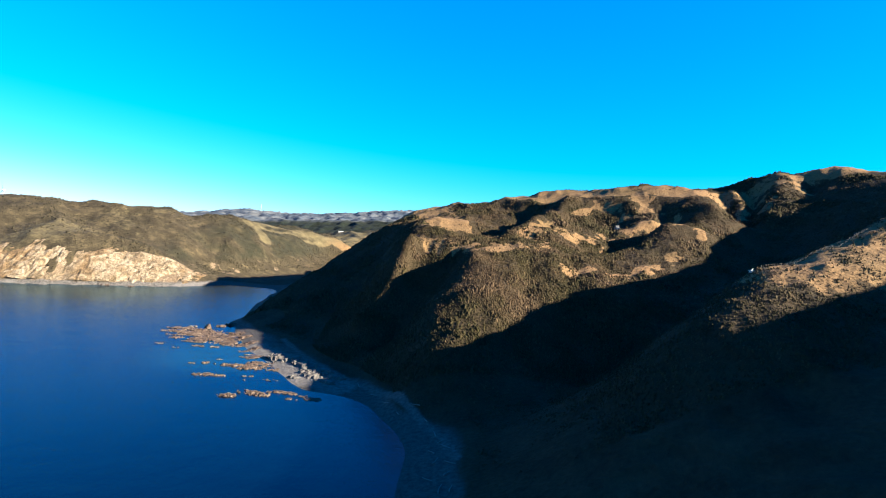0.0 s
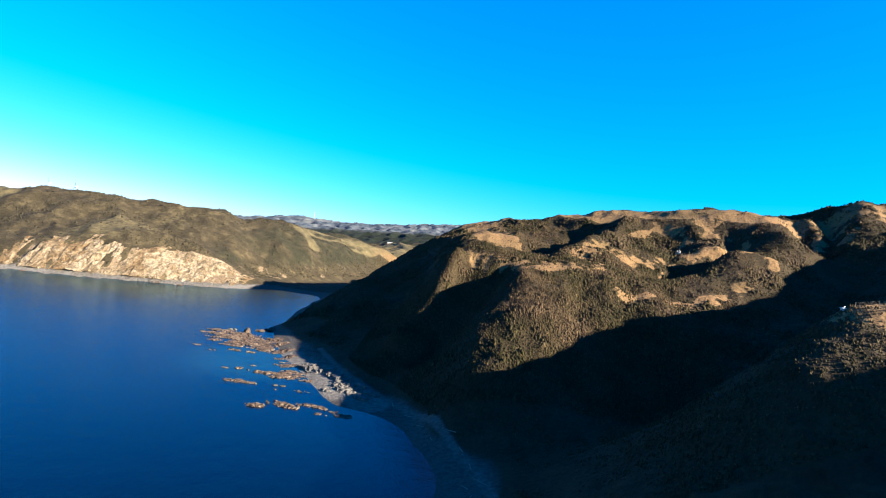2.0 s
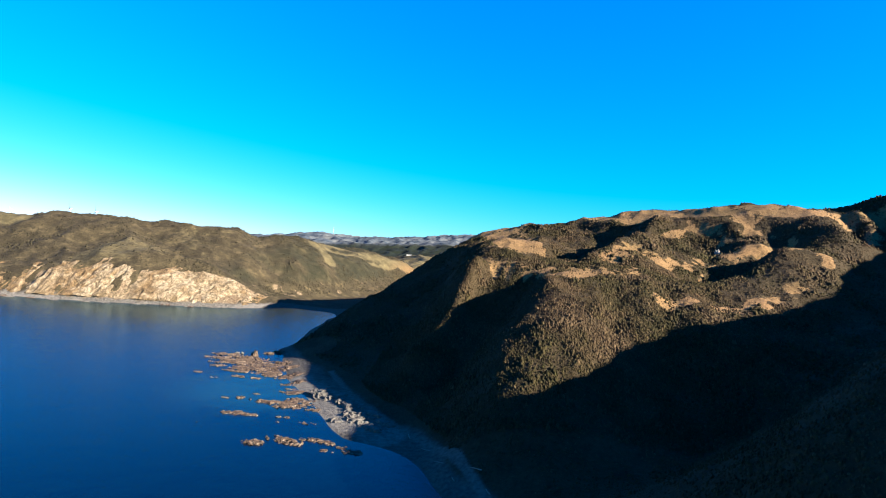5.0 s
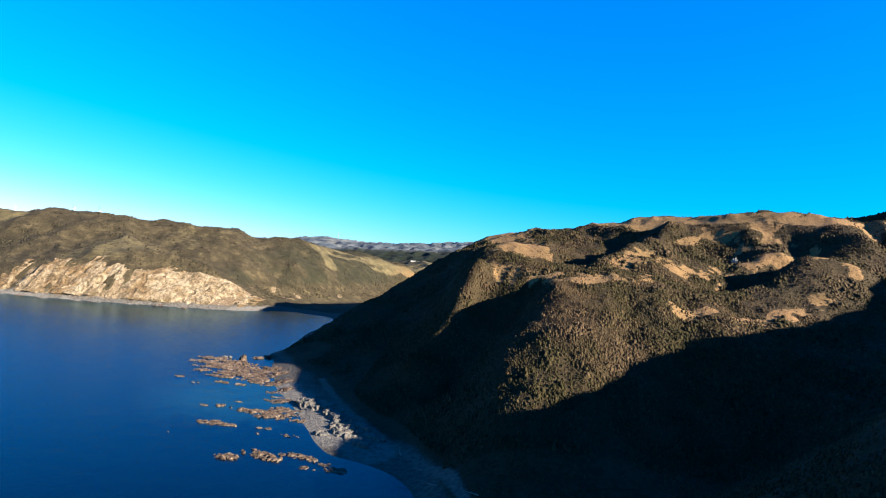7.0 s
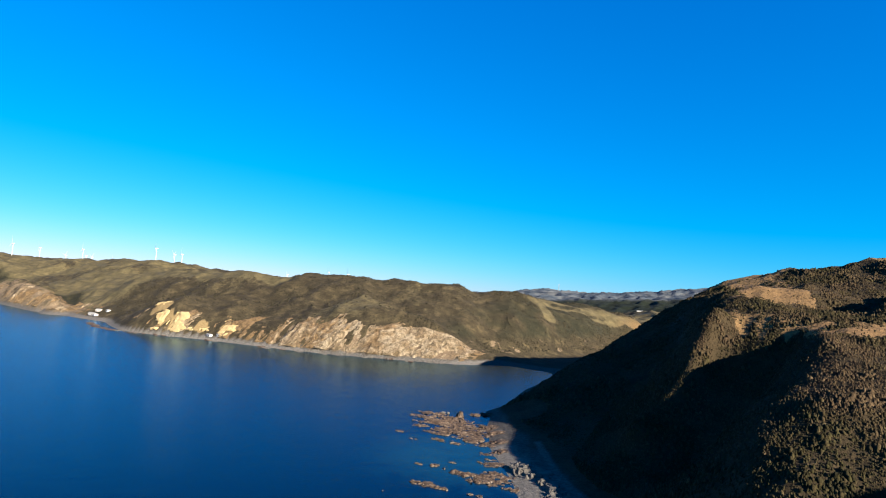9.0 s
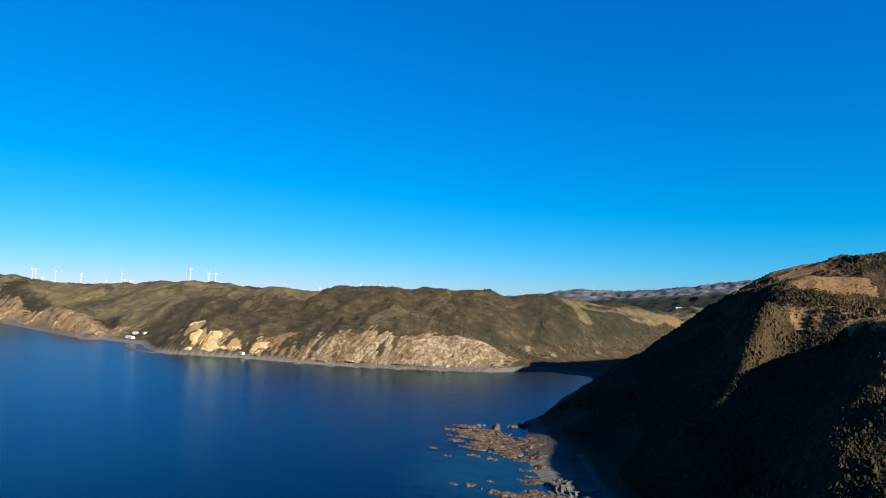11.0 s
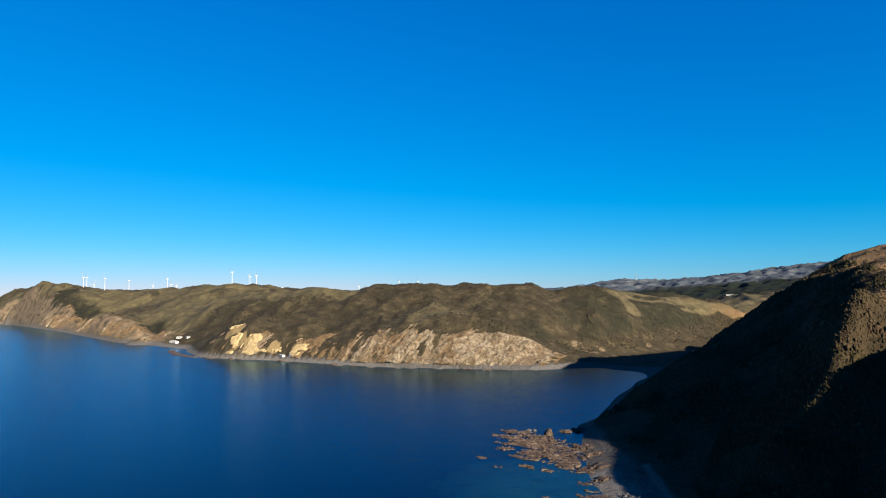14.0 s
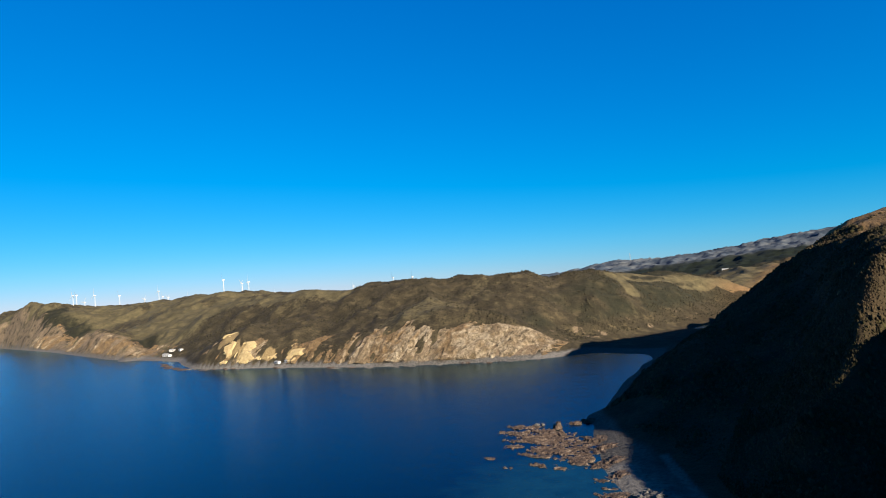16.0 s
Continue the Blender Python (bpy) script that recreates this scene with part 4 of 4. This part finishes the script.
# ---- wind turbines on the far ridges ----
def wind_turbine(m, spin):
    base = new("wind_turbine")
    bm = bmesh.new()
    bmesh.ops.create_cone(bm, cap_ends=True, segments=20, radius1=1.8, radius2=1.0, depth=65, matrix=Matrix.Translation((0, 0, 32.5)))
    part("tower", bm, WHITE, base)
    bm = bmesh.new()
    box(bm, 3.8, 9.5, 4.0, (0, 1.2, 66.8), bevel=0.8)
    part("nacelle", bm, WHITE, base)
    bm = bmesh.new()
    bmesh.ops.create_cone(bm, cap_ends=True, segments=16, radius1=1.9, radius2=0.5, depth=3.4, matrix=Matrix.Translation((0, -5.0, 66.8)) @ Matrix.Rotation(radians(90), 4, "X"))
    hub = part("hub", bm, WHITE, base)
    for k in range(3):
        bm = bmesh.new()
        rings = []
        for t, chord, thick in ((0.0, 1.7, 1.5), (0.1, 2.0, 1.2), (0.22, 3.2, 0.8), (0.6, 1.9, 0.4), (0.92, 0.9, 0.2), (1.0, 0.25, 0.1)):
            rings.append([bm.verts.new((chord * cx - 0.25 * chord, thick * cy, 1.0 + 39 * t)) for cx, cy in ((-0.5, 0), (-0.2, 0.5), (0.3, 0.3), (0.8, 0), (0.3, -0.3), (-0.2, -0.5))])
        for p, q in zip(rings[:-1], rings[1:]):
            for i in range(6):
                bm.faces.new((p[i], p[(i + 1) % 6], q[(i + 1) % 6], q[i]))
        bm.faces.new(rings[-1]), bm.faces.new(rings[0][::-1])
        bmesh.ops.transform(bm, matrix=Matrix.Translation((0, -5.2, 66.8)) @ Matrix.Rotation(spin + k * radians(120), 4, "Y"), verts=bm.verts)
        part("blade", bm, WHITE, hub)
    base.matrix_world = m @ Matrix.Scale(0.78, 4)
    return tagged(base, "white three-bladed wind turbine on a grassy ridge", "wind turbine", "wind turbines on the ridges")


TURBINES = [(-2589, 1110), (-2772, 1192), (-3088, 1346), (-2515, 1161), (-2481, 1240), (-2803, 1496), (-2464, 1392), (-2546, 1451), (-2624, 1517), (-2803, 1712), (-1743, 1244),
            (-1877, 1404), (-1741, 1338), (-2329, 1889), (-2084, 2173), (-1674, 2011), (-1579, 2027)]
for i, (x, y) in enumerate(TURBINES):
    wind_turbine(pose(x, y, ground_at(x, y) - 0.6, 0, 0, -42 + 9 * math.sin(i * 2.1)), radians(37 * i + 10))


# ---- huts ----
def hut(x, y, turn, long, deep, tall, label, wall=WALL, roof=ROOF):
    base = new("hut")
    bm = bmesh.new()
    box(bm, long, deep, tall, (0, 0, tall / 2 - 0.3))
    part("wall", bm, wall, base)
    bm = bmesh.new()
    e, r = 0.35, deep * 0.22
    prof = [(-deep / 2 - e, tall - 0.35), (0, tall - 0.3 + r), (deep / 2 + e, tall - 0.35), (deep / 2 + e, tall - 0.2), (0, tall - 0.12 + r), (-deep / 2 - e, tall - 0.2)]
    ends = [[bm.verts.new((sx * (long / 2 + e), py, pz)) for py, pz in prof] for sx in (-1, 1)]
    for i in range(6):
        bm.faces.new((ends[0][i], ends[0][(i + 1) % 6], ends[1][(i + 1) % 6], ends[1][i]))
    bm.faces.new(ends[0][::-1]), bm.faces.new(ends[1])
    for sx in (-1, 1):
        bm.faces.new([bm.verts.new((sx * (long / 2 - 0.02), py, pz)) for py, pz in ((-deep / 2, tall - 0.32), (deep / 2, tall - 0.32), (0, tall - 0.3 + r))])
    part("roof", bm, roof, base, "grey corrugated iron roof")
    for k in (-1, 1):
        bm = bmesh.new()
        box(bm, long * 0.2, 0.08, 1.0, (k * long * 0.26, -deep / 2 - 0.03, 1.4))
        part("window", bm, GLASS, base, "dark glass window")
    bm = bmesh.new()
    box(bm, 0.9, 0.08, 2.0, (0, -deep / 2 - 0.03, 0.9))
    part("door", bm, STEEL, base)
    base.matrix_world = pose(x, y, ground_at(x, y), 0, 0, turn)
    return tagged(base, label, "hut")


hut(152, 279, 25, 1.6, 1.2, 1.3, "small white hut on the grassy ridge end", WHITE, WHITE)
hut(-1098, 716, -20, 10, 7, 3.6, "white holiday hut beside the cove beach")
hut(-1113, 717, 10, 12, 7, 4, "white holiday house beside the cove beach")
hut(-1118, 732, 30, 9, 7, 3.6, "white holiday hut beside the cove beach")
hut(-1088, 733, -10, 9, 6, 3.4, "white holiday hut beside the cove beach")
hut(-729, 682, -10, 10, 5, 3, "low white shed at the foot of the ochre cliff")
hut(-712, 686, -8, 8, 5, 3, "low white shed at the foot of the ochre cliff")
hut(-435, 2398, 15, 22, 12, 6, "pale farm building in the inland valley")
hut(-412, 2404, 5, 16, 10, 5, "pale farm building in the inland valley")


# ---- radio mast on the mountain ----
def radio_mast(x, y):
    base = new("radio_mast")
    for k in range(3):
        bm = bmesh.new()
        a = k * 2.0944
        bmesh.ops.create_cone(bm, cap_ends=True, segments=6, radius1=0.9, radius2=0.5, depth=62, matrix=Matrix.Translation((2.0 * math.cos(a), 2.0 * math.sin(a), 31)))
        part("leg", bm, ROOF, base)
    for k in range(8):
        bm = bmesh.new()
        bmesh.ops.create_cone(bm, cap_ends=True, segments=3, radius1=2.6, radius2=2.6, depth=0.7, matrix=Matrix.Translation((0, 0, 4 + 8 * k)))
        part("brace", bm, ROOF, base)
    base.matrix_world = pose(x, y, ground_at(x, y) - 1)
    return tagged(base, "grey lattice radio mast on the mountain top", "mast")


radio_mast(-1431, 4407)


# ---- driftwood on the beach ----
def driftwood(x, y, turn, long, seed):
    rnd = random.Random(seed)
    bm = bmesh.new()
    rings, k = [], 7
    for i in range(6):
        t = i / 5
        r = (0.32 - 0.2 * t) * rnd.uniform(0.85, 1.15)
        cx, cz = long * (t - 0.5), 0.2 + 0.12 * math.sin(3 * t + seed)
        rings.append([bm.verts.new((cx, r * math.cos(a * 6.283 / k) + 0.25 * math.sin(4 * t + seed), cz + r * math.sin(a * 6.283 / k))) for a in range(k)])
    for p, q in zip(rings[:-1], rings[1:]):
        for i in range(k):
            bm.faces.new((p[i], p[(i + 1) % k], q[(i + 1) % k], q[i]))
    bm.faces.new(rings[-1]), bm.faces.new(rings[0][::-1])
    me = bpy.data.meshes.new("driftwood_log")
    bm.to_mesh(me), bm.free()
    me.materials.append(DRIFT)
    ob = new("driftwood_log", me)
    ob.matrix_world = pose(x, y, ground_at(x, y), 0, 0, turn)
    return tagged(ob, "bleached driftwood log stranded high on the beach", "driftwood", "driftwood on the beach")


LOGS = [(-18, 297), (-25, 312), (2, 271), (5, 262), (0, 222), (10, 235), (5, 213), (9, 212), (-9, 301), (7, 255), (3, 240), (-3, 286), (-34, 330), (-46, 347), (8, 226), (1, 250)]
for i, (x, y) in enumerate(LOGS):
    driftwood(x, y, 115 + 50 * math.sin(i * 1.7), 4 + 4 * abs(math.sin(i * 2.3)), i)


# ---- stock fence along the grassy ridge ----
def stock_fence(line, gap):
    base = new("fence")
    x0, y0 = line[0]
    base.location = (x0, y0, ground_at(x0, y0))
    spots = [(p[0], p[1]) for p in along([(x, y, 0) for x, y in line], gap)]
    feet = [Vector((x - x0, y - y0, ground_at(x, y) - base.location.z)) for x, y in spots]
    bm = bmesh.new()
    bmesh.ops.create_cone(bm, cap_ends=True, segments=7, radius1=0.11, radius2=0.09, depth=1.9, matrix=Matrix.Translation((0, 0, 0.65)))
    post = part("post", bm, POST, base)
    post.location = feet[0]
    for i, foot in enumerate(feet[1:]):
        p = new("post", post.data)
        p.parent, p.location, p.rotation_euler = base, foot, (0.05 * math.sin(i * 2.3), 0.06 * math.sin(i * 1.7), 0)
    for up in (0.5, 0.95, 1.4):
        bm = bmesh.new()
        rings = [[bm.verts.new(f + Vector((0, dy, up + dz))) for dy, dz in ((-0.012, 0), (0, 0.014), (0.012, 0), (0, -0.014))] for f in feet]
        for p, q in zip(rings[:-1], rings[1:]):
            for k in range(4):
                bm.faces.new((p[k], p[(k + 1) % 4], q[(k + 1) % 4], q[k]))
        part("wire", bm, POST, base, "thin dull fence wire")
    return tagged(base, "weathered wooden post and wire fence along the grassy ridge", "fence")


stock_fence([(158, 281), (176, 284), (207, 299), (248, 324), (300, 342)], 4.5)
